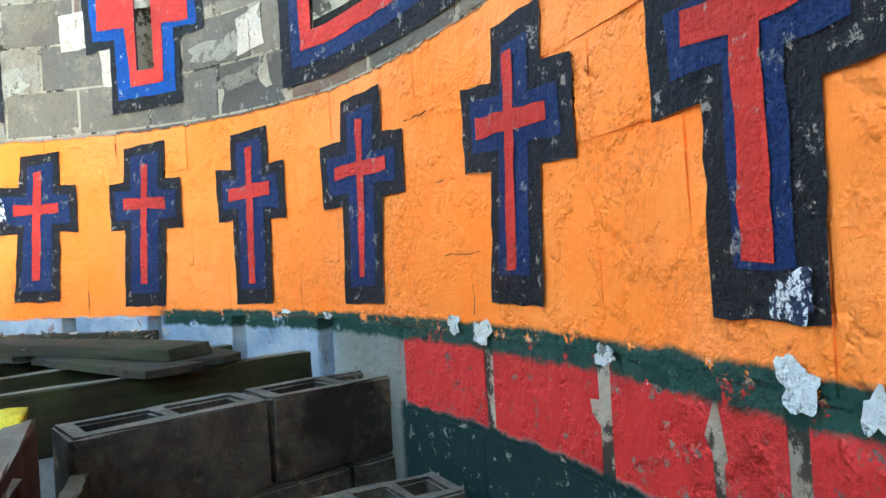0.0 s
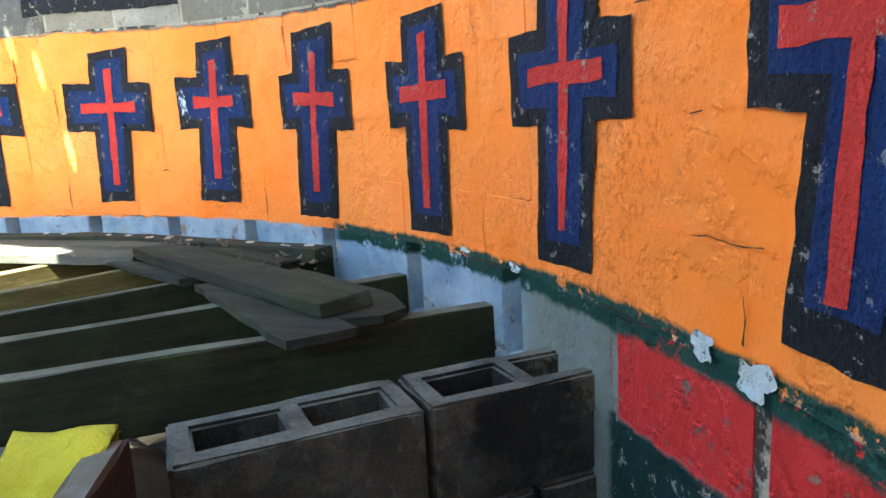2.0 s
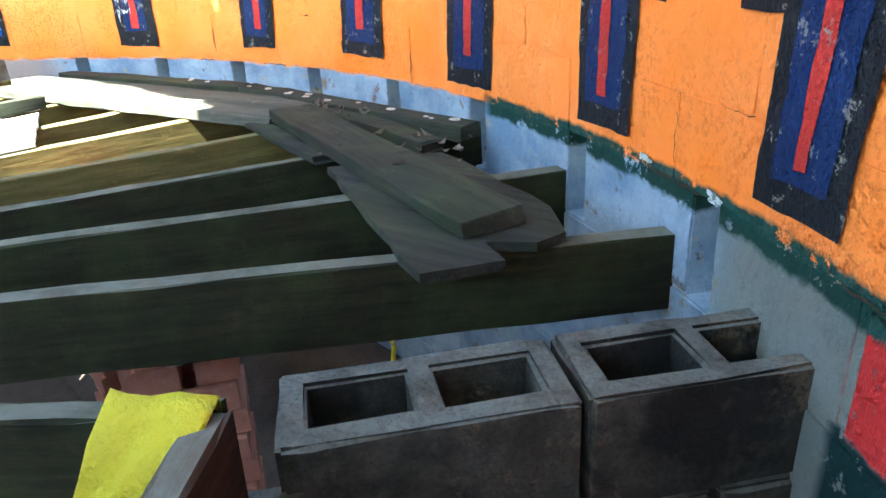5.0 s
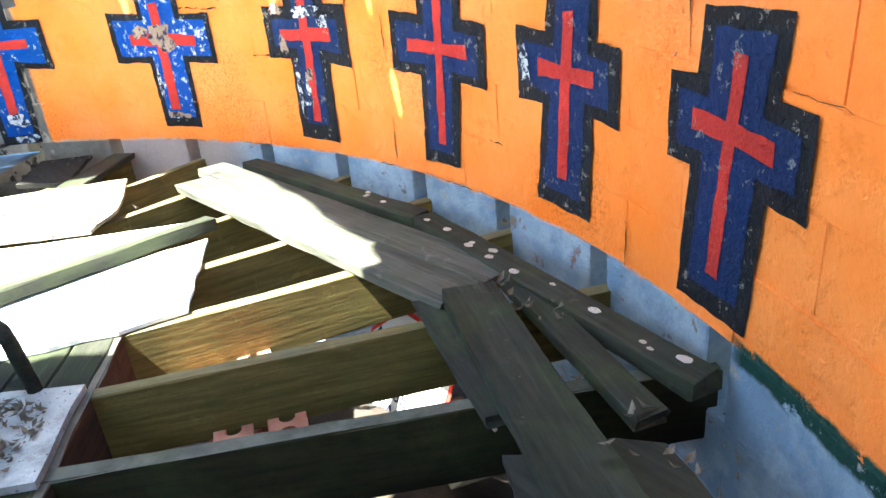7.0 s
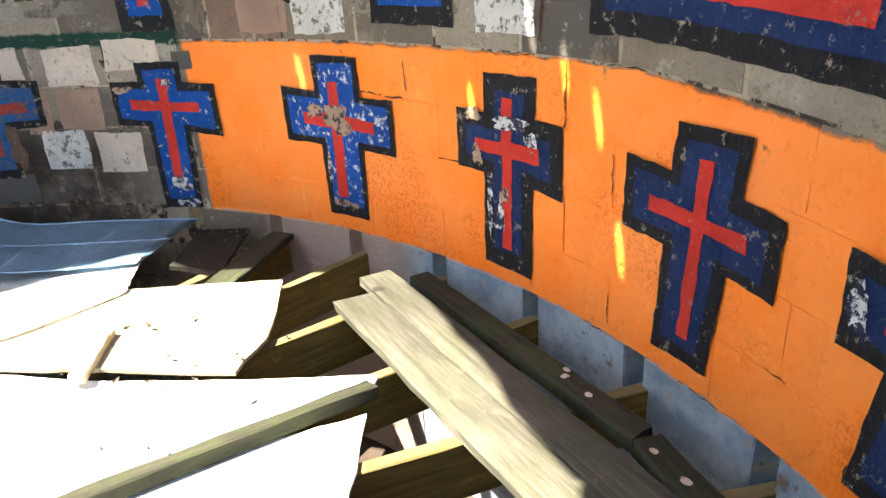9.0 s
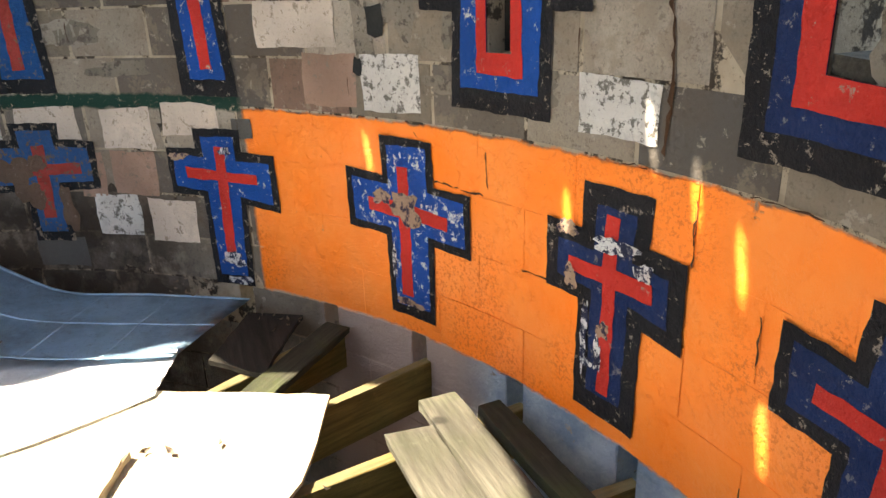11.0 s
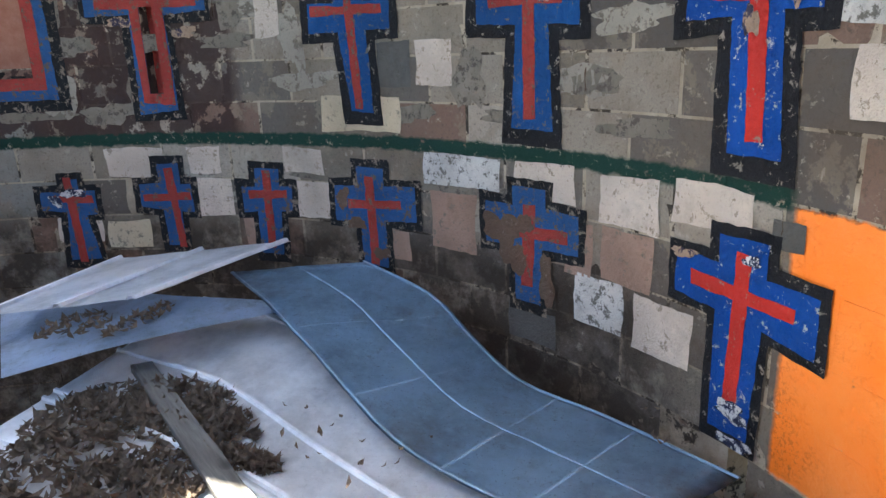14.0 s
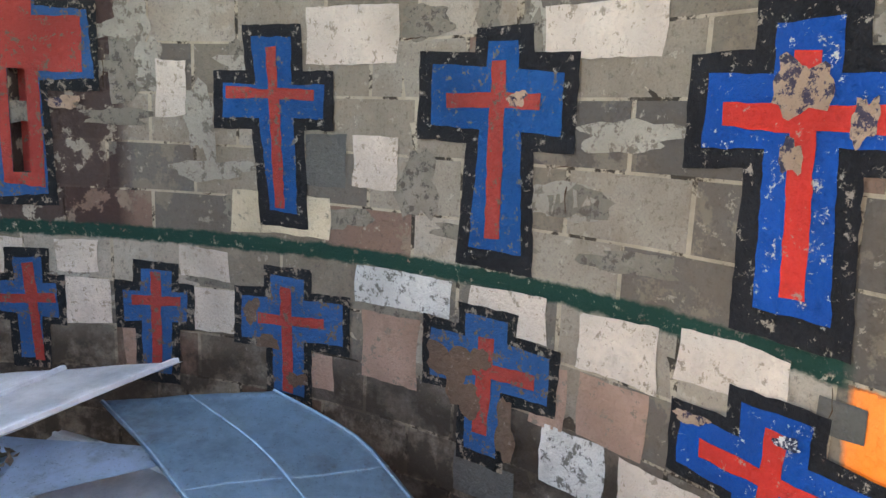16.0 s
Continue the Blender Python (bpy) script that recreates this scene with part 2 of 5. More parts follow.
def block_material():
    """Bare concrete block with near-black blotches, paler on upward faces."""
    m = Nodes("bare concrete block")
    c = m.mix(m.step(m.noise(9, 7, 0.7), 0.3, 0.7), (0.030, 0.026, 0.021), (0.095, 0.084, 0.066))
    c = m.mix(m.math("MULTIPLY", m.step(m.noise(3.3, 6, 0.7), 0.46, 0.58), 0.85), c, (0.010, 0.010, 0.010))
    c = m.mix(m.math("MULTIPLY", m.step(m.noise(4.7, 7, 0.75), 0.58, 0.64), 0.6), c, (0.17, 0.13, 0.085))
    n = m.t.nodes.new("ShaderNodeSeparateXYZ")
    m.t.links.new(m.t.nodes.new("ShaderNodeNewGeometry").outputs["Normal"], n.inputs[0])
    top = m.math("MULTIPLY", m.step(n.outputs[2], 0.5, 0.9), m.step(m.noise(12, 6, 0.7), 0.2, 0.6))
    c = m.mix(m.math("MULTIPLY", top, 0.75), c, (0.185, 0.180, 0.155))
    c = m.mix(m.math("MULTIPLY", m.step(m.noise(130, 3, 0.6), 0.5, 0.7), 0.4), c, (0.02, 0.018, 0.015))
    m.bump(m.math("ADD", m.noise(26, 7, 0.75), m.math("MULTIPLY", m.noise(120, 3), 0.6)), 1.0, 0.012)
    return m.done(c, 0.95, 0.0, 0.15)


def sheet_metal(name, tint, dirt=0.4, metal=0.3, rough=0.36):
    """Dull galvanised or aluminium sheet with dust, streaks and water marks."""
    m = Nodes(name)
    spots = m.step(m.noise(3.2, 7, 0.66), 0.40, 0.68)
    c = m.mix(spots, tint, tuple(v * 0.62 for v in tint))
    c = m.mix(m.math("MULTIPLY", m.step(m.noise(30, 5, 0.7), 0.45, 0.75), 0.35), c, tuple(min(1, v * 1.25) for v in tint))
    c = m.mix(m.math("MULTIPLY", m.step(m.noise(2.4, 8, 0.74), 0.52, 0.66), dirt), c, (0.13, 0.115, 0.095))
    c = m.mix(m.math("MULTIPLY", m.step(m.noise(13, 8, 0.78), 0.58, 0.66), dirt * 0.8), c, (0.10, 0.08, 0.06))
    c = m.mix(m.math("MULTIPLY", m.step(m.noise(110, 3), 0.63, 0.68), dirt), c, (0.045, 0.035, 0.03))
    m.bump(m.math("ADD", m.noise(5, 3), m.math("MULTIPLY", m.noise(45, 4), 0.08)), 0.5, 0.02)
    return m.done(c, m.math("ADD", rough, m.math("MULTIPLY", spots, 0.22)), metal)


M_WALL = wall_material("painted block")
M_MORTAR = wall_material("mortar", True)
M_BLACK = paint("black paint", (0.011, 0.0105, 0.0125), 0.44, (0.30, 0.25, 0.20))
M_BLUE = paint("blue paint", (0.008, 0.022, 0.082), 0.42, (0.20, 0.19, 0.19))
M_RED = paint("red paint", (0.50, 0.032, 0.023), 0.36, (0.34, 0.22, 0.17))
M_BRIGHTBLUE = paint("bright blue paint", (0.003, 0.055, 0.25), 0.4, (0.50, 0.46, 0.40))
M_DULLBLUE = paint("faded blue paint", (0.020, 0.078, 0.20), 0.66, (0.15, 0.105, 0.075))
M_DULLRED = paint("faded red paint", (0.30, 0.040, 0.030), 0.62, (0.16, 0.11, 0.08))
M_WORNBLACK = paint("worn black paint", (0.010, 0.010, 0.011), 0.68, (0.24, 0.185, 0.14))
M_WORNBLUE = paint("flaked blue paint", (0.005, 0.058, 0.28), 0.66, (0.62, 0.62, 0.60))
M_MIDBLUE = paint("dull blue paint", (0.006, 0.060, 0.19), 0.5, (0.16, 0.13, 0.11))
M_CHALK = paint("chalky flaked ground", (0.58, 0.57, 0.55), 1.15, (0.035, 0.04, 0.075), 0.9)
M_BARE = paint("bare plaster spots", (0.50, 0.51, 0.49), 0.7, (0.20, 0.21, 0.20), 0.9)
M_TAN = paint("tan flaked ground", (0.33, 0.225, 0.155), 0.9, (0.06, 0.05, 0.075), 0.9)
M_RUST = paint("brown bared ground", (0.13, 0.082, 0.056), 0.4, (0.22, 0.165, 0.125), 0.9)
# one joist timber in two copies: darkened for shade, ochre for bounced sunlight
M_JOIST = timber("old joist timber", (0.011, 0.010, 0.0045), (0.036, 0.030, 0.012), 0.3, dust_light=0.5)
M_LITJOIST = timber("sunlit ochre joist timber", (0.085, 0.062, 0.016), (0.235, 0.165, 0.05), 0.3, dust_light=0.3)
M_PLANK = timber("grey plank timber", (0.018, 0.018, 0.012), (0.058, 0.055, 0.038), 0.35)
# lit copy of M_PLANK, its colour raised so the sun turns it white
M_LITPLANK = timber("sunlit plank timber", (0.050, 0.047, 0.036), (0.150, 0.138, 0.107), 0.2)
M_DARKWOOD = timber("blackened timber", (0.012, 0.011, 0.009), (0.038, 0.034, 0.027))
M_DARKPLY = timber("dark cracked board", (0.016, 0.015, 0.012), (0.055, 0.050, 0.038), 0.25)
M_POST = timber("bleached timber", (0.10, 0.095, 0.085), (0.25, 0.235, 0.21))
M_BOARD = timber("brown board timber", (0.032, 0.017, 0.009), (0.085, 0.046, 0.026), dust_light=0.6)
M_PALE = timber("pale plywood", (0.36, 0.30, 0.20), (0.52, 0.46, 0.34))
M_BLOCK = block_material()
M_BRICK = rough_stuff("orange brick", (0.42, 0.16, 0.10), (0.55, 0.27, 0.19), 18)
M_GROUND = rough_stuff("dirt ground", (0.045, 0.032, 0.024), (0.10, 0.075, 0.058), 6)
# underside of the unseen roof, kept pale to bounce light
M_ROOF = rough_stuff("pale roof boards", (0.45, 0.43, 0.39), (0.58, 0.55, 0.50), 5)
M_OUT = rough_stuff("outer ground", (0.16, 0.16, 0.10), (0.26, 0.24, 0.17), 3)
# sheet tints made bluer and brighter, with the sky's reflection in the colour
M_STEELBLUE = sheet_metal("weathered metal sheet", (0.27, 0.42, 0.56), 0.5, 0.12, 0.36)
M_WHITESHEET = sheet_metal("white metal sheet", (0.90, 0.94, 0.97), 0.16, 0.05, 0.42)
M_LOUVRE = sheet_metal("pale ribbed metal", (0.90, 0.92, 0.95), 0.2, 0.05, 0.4)
M_TORN = sheet_metal("torn grey metal", (0.42, 0.54, 0.70), 0.55, 0.15, 0.36)
# near-black colour that stands for the shade inside holes and slits
M_HOLESHADE = rough_stuff("near-black shade of holes", (0.010, 0.011, 0.013), (0.035, 0.034, 0.03), 5)
M_LEAF = rough_stuff("dead leaves", (0.12, 0.088, 0.064), (0.32, 0.245, 0.18), 30)
M_TAPE = paint("yellow tape", (0.62, 0.50, 0.03), 0.02, rough=0.35)


# ---- building helpers ----
def thing(name, label, category, group="", kind=""):
    return tagged(new(name), label, category, group, kind)


def finish(bm, name, material, smooth=False):
    me = bpy.data.meshes.new(name)
    bmesh.ops.recalc_face_normals(bm, faces=bm.faces)
    bm.to_mesh(me)
    bm.free()
    me.materials.append(material)
    if smooth:
        for p in me.polygons:
            p.use_smooth = True
    return me


def part(name, bm, material, parent=None, label="", smooth=False):
    ob = new(name, finish(bm, name, material, smooth))
    if parent:
        ob.parent = parent
    return tagged(ob, label) if label else ob


def box_bm(lx, ly, lz, bevel=0.004, cuts=0, jitter=0.0, seed=0):
    """A box from x 0..lx, centred in y, z 0..lz, with softened edges."""
    bm = bmesh.new()
    bmesh.ops.create_cube(bm, size=1.0, matrix=Matrix.Translation((lx / 2, 0, lz / 2)) @ Matrix.Diagonal((lx, ly, lz, 1)))
    if cuts:
        for i in range(1, cuts + 1):
            g = bm.verts[:] + bm.edges[:] + bm.faces[:]
            bmesh.ops.bisect_plane(bm, geom=g, plane_co=(lx * i / (cuts + 1), 0, 0), plane_no=(1, 0, 0))
    if bevel:
        sharp = [e for e in bm.edges if len(e.link_faces) == 2 and e.calc_face_angle() > 0.5]
        bmesh.ops.bevel(bm, geom=sharp, offset=bevel, segments=1, affect="EDGES", profile=0.6)
    if jitter:
        rnd = random.Random(seed)
        for v in bm.verts:
            v.co += Vector((rnd.uniform(-1, 1), rnd.uniform(-1, 1), rnd.uniform(-1, 1))) * jitter
    return bm


def along(a, b, roll=0.0):
    """A pose at a whose x runs to b, with z as far up as it goes."""
    a, b = Vector(a), Vector(b)
    x = (b - a).normalized()
    y = Vector((0, 0, 1)).cross(x).normalized()
    z = x.cross(y)
    m = Matrix((x, y, z)).transposed().to_4x4()
    return Matrix.Translation(a) @ m @ pose(0, 0, 0, roll)


def arc_bm(t0, t1, r0, r1, z0, z1, step=2.5):
    """A closed piece of ring, about the origin."""
    bm = bmesh.new()
    n = max(1, round((t1 - t0) / step))
    rows = []
    for i in range(n + 1):
        a = radians(t0 + (t1 - t0) * i / n)
        c, s = math.cos(a), math.sin(a)
        b0, b1 = level(t0 + (t1 - t0) * i / n, z0), level(t0 + (t1 - t0) * i / n, z1)
        rows.append([bm.verts.new((r * c, r * s, z)) for r, z in ((r0, b0), (r0, b1), (r1, b1), (r1, b0))])
    for p, q in zip(rows, rows[1:]):
        for k in range(4):
            bm.faces.new((p[k], p[(k + 1) % 4], q[(k + 1) % 4], q[k]))
    bm.faces.new(rows[0][::-1])
    bm.faces.new(rows[-1])
    return bm


def into(bm, other, m=None):
    """Adds a bmesh to another, and frees it."""
    if m:
        bmesh.ops.transform(other, matrix=m, verts=other.verts)
    me = bpy.data.meshes.new("t")
    other.to_mesh(me)
    other.free()
    bm.from_mesh(me)
    bpy.data.meshes.remove(me)


# ---- openings of the wall: angle from, to, height from, to ----
WINDOWS = [(81.5, 91.8, 2.50, 3.25), (35.5, 46.3, 2.47, 3.25), (203.6, 211.2, 2.60, 3.40)]
SLITS = [(108.6, 110.4, 2.49, 3.05), (62.6, 64.4, 2.49, 3.05), (190.9, 192.3, 2.50, 2.93)]
# unseen openings added behind the camera to let in sky light
LIGHT_GAPS = [(308.0, 335.0, 2.45, 3.6), (216.0, 246.0, 2.25, 3.6), (256.0, 266.0, 2.45, 3.25)]
POCKETS = [(55.6 + 8.8 * i - 0.7, 55.6 + 8.8 * i + 0.7, 1.19, ZB) for i in range(10)] + [(46.3, 47.6, 1.19, ZB)]
HOLES = WINDOWS + SLITS + POCKETS + LIGHT_GAPS + [(a - 360, b - 360, c, d) for a, b, c, d in LIGHT_GAPS]


def clipped(t0, t1, z0, z1):
    """The stretches of t0..t1 that no opening cuts at this height."""
    spans = [(t0, t1)]
    for a, b, za, zb in HOLES:
        if min(zb, z1) - max(za, z0) > 0.07:
            spans = [s for p, q in spans for s in ((p, min(q, a)), (max(p, b), q)) if s[1] - s[0] > 0.15]
    return spans


wall = tagged(new("wall_round"), "round wall of painted and bare concrete blocks", "wall", kind="structure")
core = bmesh.new()
for k in range(-6, 11):
    z0 = ZB + COURSE * k
    for t0, t1 in clipped(-90, 270, z0, z0 + COURSE):
        into(core, arc_bm(t0, t1, R + 0.005, R + 0.2, z0, z0 + COURSE))
bmesh.ops.translate(core, vec=(CX, CY, 0), verts=core.verts)
part("mortar", core, M_MORTAR, wall, "grey mortar between the blocks")

# ---- unseen roof, its hole cut to shape the sunlight, ground ----
ground = tagged(part("ground", arc_bm(-90, 270, 0.01, R + 0.15, GROUND - 0.2, GROUND, 6), M_GROUND), "dark earth under the broken floor", "ground", kind="structure")
ground.matrix_world = Matrix.Translation((CX, CY, 0))
# ground added outside, pale so that it reflects sunlight into the room
bm = bmesh.new()
bmesh.ops.create_circle(bm, cap_ends=True, segments=64, radius=900)
outer = tagged(part("ground_outside", bm, M_OUT), "pale ground added round the building to reflect sunlight in", "ground", kind="structure")
outer.location = (CX, CY, GROUND - 0.25)
# the sun's patch on the floor, and the hole in the roof that lets it in
LIT = [(-2.50, 1.50), (-2.30, 1.86), (-2.16, 1.95), (-2.14, 2.57), (-2.30, 2.66), (-3.0, 2.74), (-3.68, 2.80), (-4.02, 2.12), (-4.33, 1.92), (-4.30, 1.52), (-4.12, 1.0), (-4.05, 0.62), (-3.6, 0.55), (-3.05, 0.8), (-2.72, 1.15)]
SHIFT = Vector((SUN.x, SUN.y)) / SUN.z
HOLE = [(x + SHIFT.x * (ROOF - 1.4), y + SHIFT.y * (ROOF - 1.4)) for x, y in LIT]
# slots added in the roof so that sun dashes land at these wall spots
CHINKS = [(99.4, 2.31), (96.8, 2.208), (94.3, 2.088), (92.3, 1.728), (121.0, 2.10), (104.5, 2.05)]


def roof_edge(theta):
    """How far out the unseen roof reaches before the wall; its gaps let sky light in."""
    if 40 < theta < 105:
        return 2.66
    if 105 <= theta < 125:
        return 2.82
    if 232 < theta < 290:
        return 2.55
    return R + 0.5


rnd = random.Random(5)
bm = bmesh.new()
edges = []
ring = [bm.verts.new(at(i * 6, roof_edge(i * 6), ROOF)) for i in range(60)]
edges += [bm.edges.new((ring[i], ring[(i + 1) % 60])) for i in range(60)]
rim = []
for (ax, ay), (bx, by) in zip(HOLE, HOLE[1:] + HOLE[:1]):
    for i in range(5):
        f = i / 5
        rim.append(bm.verts.new((ax + (bx - ax) * f + rnd.uniform(-0.022, 0.022), ay + (by - ay) * f + rnd.uniform(-0.022, 0.022), ROOF)))
edges += [bm.edges.new((rim[i], rim[(i + 1) % len(rim)])) for i in range(len(rim))]
for th, z in CHINKS:
    p = at(th, R, z) + Vector((SHIFT.x, SHIFT.y, 1)) * (ROOF - z)
    a = rnd.uniform(-0.4, 0.4)
    vs = [bm.verts.new((p.x + 0.017 * math.cos(k * math.pi / 3), p.y + 0.055 * math.sin(k * math.pi / 3 + a), ROOF)) for k in range(6)]
    edges += [bm.edges.new((vs[k], vs[(k + 1) % 6])) for k in range(6)]
bmesh.ops.triangle_fill(bm, use_beauty=True, edges=edges)
grown = bmesh.ops.extrude_face_region(bm, geom=bm.faces[:])
bmesh.ops.translate(bm, vec=(0, 0, 0.03), verts=[g for g in grown["geom"] if isinstance(g, bmesh.types.BMVert)])
tagged(part("ceiling", bm, M_ROOF), "unseen grey board roof with a hole shaped to the sun patch", "ceiling", kind="structure")

# ---- painted crosses ----
def outline(tc, lean, half, left, right, zb, zt, az0, az1, seed):
    """Corner points of a cross, in angle and height, with an unsteady edge."""
    g = random.Random(seed)
    k = lambda z: tc + lean * ((z - zb) / (zt - zb) - 0.5)
    pts = [(k(zb) - half, zb), (k(az0) - half, az0), (k(az0) - right, az0), (k(az1) - right, az1), (k(az1) - half, az1), (k(zt) - half, zt),
           (k(zt) + half, zt), (k(az1) + half, az1), (k(az1) + left, az1), (k(az0) + left, az0), (k(az0) + half, az0), (k(zb) + half, zb)]
    pts = [(t + g.uniform(-0.22, 0.22), z + g.uniform(-0.012, 0.012)) for t, z in pts]
    return soft_edge(pts, g)


def soft_edge(pts, g):
    out = []
    for (t0, z0), (t1, z1) in zip(pts, pts[1:] + pts[:1]):
        n = max(1, int(math.hypot((t1 - t0) * 0.055, z1 - z0) / 0.03))
        for i in range(n):
            f = i / n
            j = 0.0 if i == 0 else 1.0
            out.append((t0 + (t1 - t0) * f + j * g.uniform(-0.06, 0.06), z0 + (z1 - z0) * f + j * g.uniform(-0.003, 0.003)))
    return out


def coat(name, pts, lift, material, parent, holes=(), warped=False):
    """A coat of paint on the round wall, lift metres before it."""
    bm = bmesh.new()
    loops = [pts, *holes]
    edges = []
    for loop in loops:
        vs = [bm.verts.new((t, z, 0)) for t, z in loop]
        edges += [bm.edges.new((vs[i], vs[(i + 1) % len(vs)])) for i in range(len(vs))]
    bmesh.ops.triangle_fill(bm, use_beauty=True, edges=edges)
    lo, hi = min(p[0] for p in pts), max(p[0] for p in pts)
    t = math.ceil(lo)
    while t < hi:
        bmesh.ops.bisect_plane(bm, geom=bm.verts[:] + bm.edges[:] + bm.faces[:], plane_co=(t + 0.013, 0, 0), plane_no=(1, 0, 0))
        t += 1.0
    for v in bm.verts:
        v.co = at(v.co.x, R - lift, level(v.co.x, v.co.y) if warped else v.co.y)
    me = bpy.data.meshes.new(name)
    for f in bm.faces:
        f.normal_update()
        c = f.calc_center_median()
        if f.normal.dot(Vector((CX - c.x, CY - c.y, 0))) < 0:
            f.normal_flip()
    bm.to_mesh(me)
    bm.free()
    me.materials.append(material)
    ob = new(name, me)
    ob.parent = parent
    return ob


UP = "upper row of painted crosses"


def slit_cross(tc, half, left, right, zb, zt, az0, az1, mats, slit):
    """A cross painted round a slit in the wall."""
    black, blue, red = mats
    cross = thing("painted_cross", "red and blue cross painted round a narrow wall slit", "painted cross", UP)
    k = int(tc * 10)
    d = 0.038
    dt = math.degrees(d / R)
    a, b, z0, z1 = slit
    holes = [[(a, z0), (b, z0), (b, z1), (a, z1)]]
    coat("border", outline(tc, 0, half, left - tc, tc - right, zb, zt, az0, az1, k), 0.003, black, cross, holes, True)
    coat("field", outline(tc, 0, half - dt, left - tc - dt, tc - right - dt, zb + d * 1.3, zt - d, az0 + d, az1 - d, k + 1), 0.005, blue, cross, holes, True)
    coat("red_frame", outline(tc, 0, (b - a) / 2 + 0.9, left - tc - 2.1 * dt, tc - right - 2.1 * dt, z0 - 0.055, max(z1 + 0.05, az1 + 0.06), az0 + 1.9 * d, az1 - 1.9 * d, k + 2), 0.007, red, cross, holes, True)


def cross_points(foot, top, left, right, inset, seed):
    """The twelve corners of a hand-painted cross; foot and top: angles and height, arms: angle, low and high edge."""
    g = random.Random(seed)
    di, t = inset, math.degrees(inset / R)
    f0, f1, fz = foot[0] - t, foot[1] + t, foot[2] + di * 1.3
    p0, p1, pz = top[0] - t, top[1] + t, top[2] - di
    la, l0, l1 = left[0] - t, left[1] + di, left[2] - di
    ra, r0, r1 = right[0] + t, right[1] + di, right[2] - di
    on = lambda a, b, z: a + (b - a) * (z - fz) / (pz - fz)
    arm = lambda z_left, z_right, th: z_left + (z_right - z_left) * (la - th) / (la - ra)
    q = [(f0, fz), (on(f0, p0, l0), arm(l0, r0, f0)), (la, l0), (la, l1), (on(f0, p0, l1), arm(l1, r1, p0)), (p0, pz),
         (p1, pz), (on(f1, p1, r1), arm(l1, r1, p1)), (ra, r1), (ra, r0), (on(f1, p1, r0), arm(l0, r0, f1)), (f1, fz)]
    return soft_edge([(a + g.uniform(-0.07, 0.07), z + g.uniform(-0.005, 0.005)) for a, z in q], g)


def painted_cross(foot, top, left, right, red, mats=None, label="", group="row of painted crosses", inset=0.036, half=0.36, bar=0.021):
    """red: angle and height of the stem's top and foot, then of the arm's two ends."""
    black, blue, coat_red = mats or (M_BLACK, M_BLUE, M_RED)
    cross = thing("painted_cross", label or "red cross on blue with a black border, painted on the wall", "painted cross", group)
    k = int(foot[0] * 10)
    coat("border", cross_points(foot, top, left, right, 0.0, k), 0.003, black, cross)
    coat("field", cross_points(foot, top, left, right, inset, k + 1), 0.005, blue, cross)
    (st, sz), (bt, bz), (lt, lz), (rt, rz) = red
    coat("red_cross", cross_points((bt + half, bt - half, bz), (st + half, st - half, sz), (lt, lz - bar, lz + bar), (rt, rz - bar, rz + bar), 0.0, k + 2), 0.007, coat_red, cross)
    return cross


painted_cross((22.5, 19.4, 1.52), (22.4, 19.3, 2.03), (24.2, 1.765, 1.93), (17.9, 1.755, 1.92), ((20.95, 1.95), (21.1, 1.58), (22.9, 1.858), (18.9, 1.846)), inset=0.04, half=0.42)
painted_cross((32.9, 29.8, 1.514), (32.0, 29.0, 2.02), (34.25, 1.765, 1.936), (27.6, 1.75, 1.915), ((30.9, 1.963), (31.4, 1.575), (33.2, 1.846), (28.9, 1.836)), half=0.3, bar=0.02)
painted_cross((44.7, 41.2, 1.494), (44.1, 40.5, 2.033), (46.2, 1.756, 1.932), (38.9, 1.76, 1.91), ((42.4, 1.972), (42.9, 1.566), (44.9, 1.846), (40.3, 1.845)), half=0.27, bar=0.017)
painted_cross((55.5, 51.7, 1.492), (55.2, 51.4, 2.05), (56.9, 1.765, 1.94), (49.9, 1.752, 1.925), ((53.3, 1.99), (53.7, 1.56), (55.6, 1.848), (51.3, 1.85)), half=0.34)
painted_cross((67.1, 62.9, 1.49), (66.4, 62.1, 2.085), (68.2, 1.78, 1.96), (60.6, 1.767, 1.943), ((64.3, 2.014), (65.0, 1.573), (66.7, 1.872), (62.3, 1.862)), half=0.34)
painted_cross((78.3, 73.9, 1.517), (77.0, 73.0, 2.118), (79.7, 1.806, 2.003), (71.6, 1.793, 1.981), ((75.3, 2.05), (76.0, 1.604), (77.8, 1.902), (73.4, 1.892)), half=0.42, bar=0.022)
painted_cross((89.7, 85.9, 1.515), (88.9, 84.7, 2.148), (92.1, 1.828, 2.034), (82.7, 1.797, 2.002), ((87.0, 2.074), (87.5, 1.592), (90.3, 1.922), (84.4, 1.909)), half=0.36, bar=0.02)
FLAKED = (M_BLACK, M_WORNBLUE, M_RED)
painted_cross((103.6, 99.4, 1.505), (103.3, 98.9, 2.18), (105.9, 1.845, 2.055), (96.8, 1.819, 2.05), ((101.3, 2.107), (101.5, 1.587), (104.2, 1.94), (98.6, 1.94)),
              (M_BLACK, M_BLUE, M_RED), "flaked red and blue cross painted on the orange wall", half=0.44, bar=0.024, inset=0.05)
painted_cross((119.5, 115.3, 1.52), (119.8, 115.1, 2.195), (123.1, 1.83, 2.06), (111.9, 1.818, 2.037), ((117.8, 2.095), (117.8, 1.603), (121.1, 1.936), (113.9, 1.922)),
              FLAKED, "flaked bright blue and red cross painted on the orange wall", half=0.5, bar=0.026, inset=0.03)
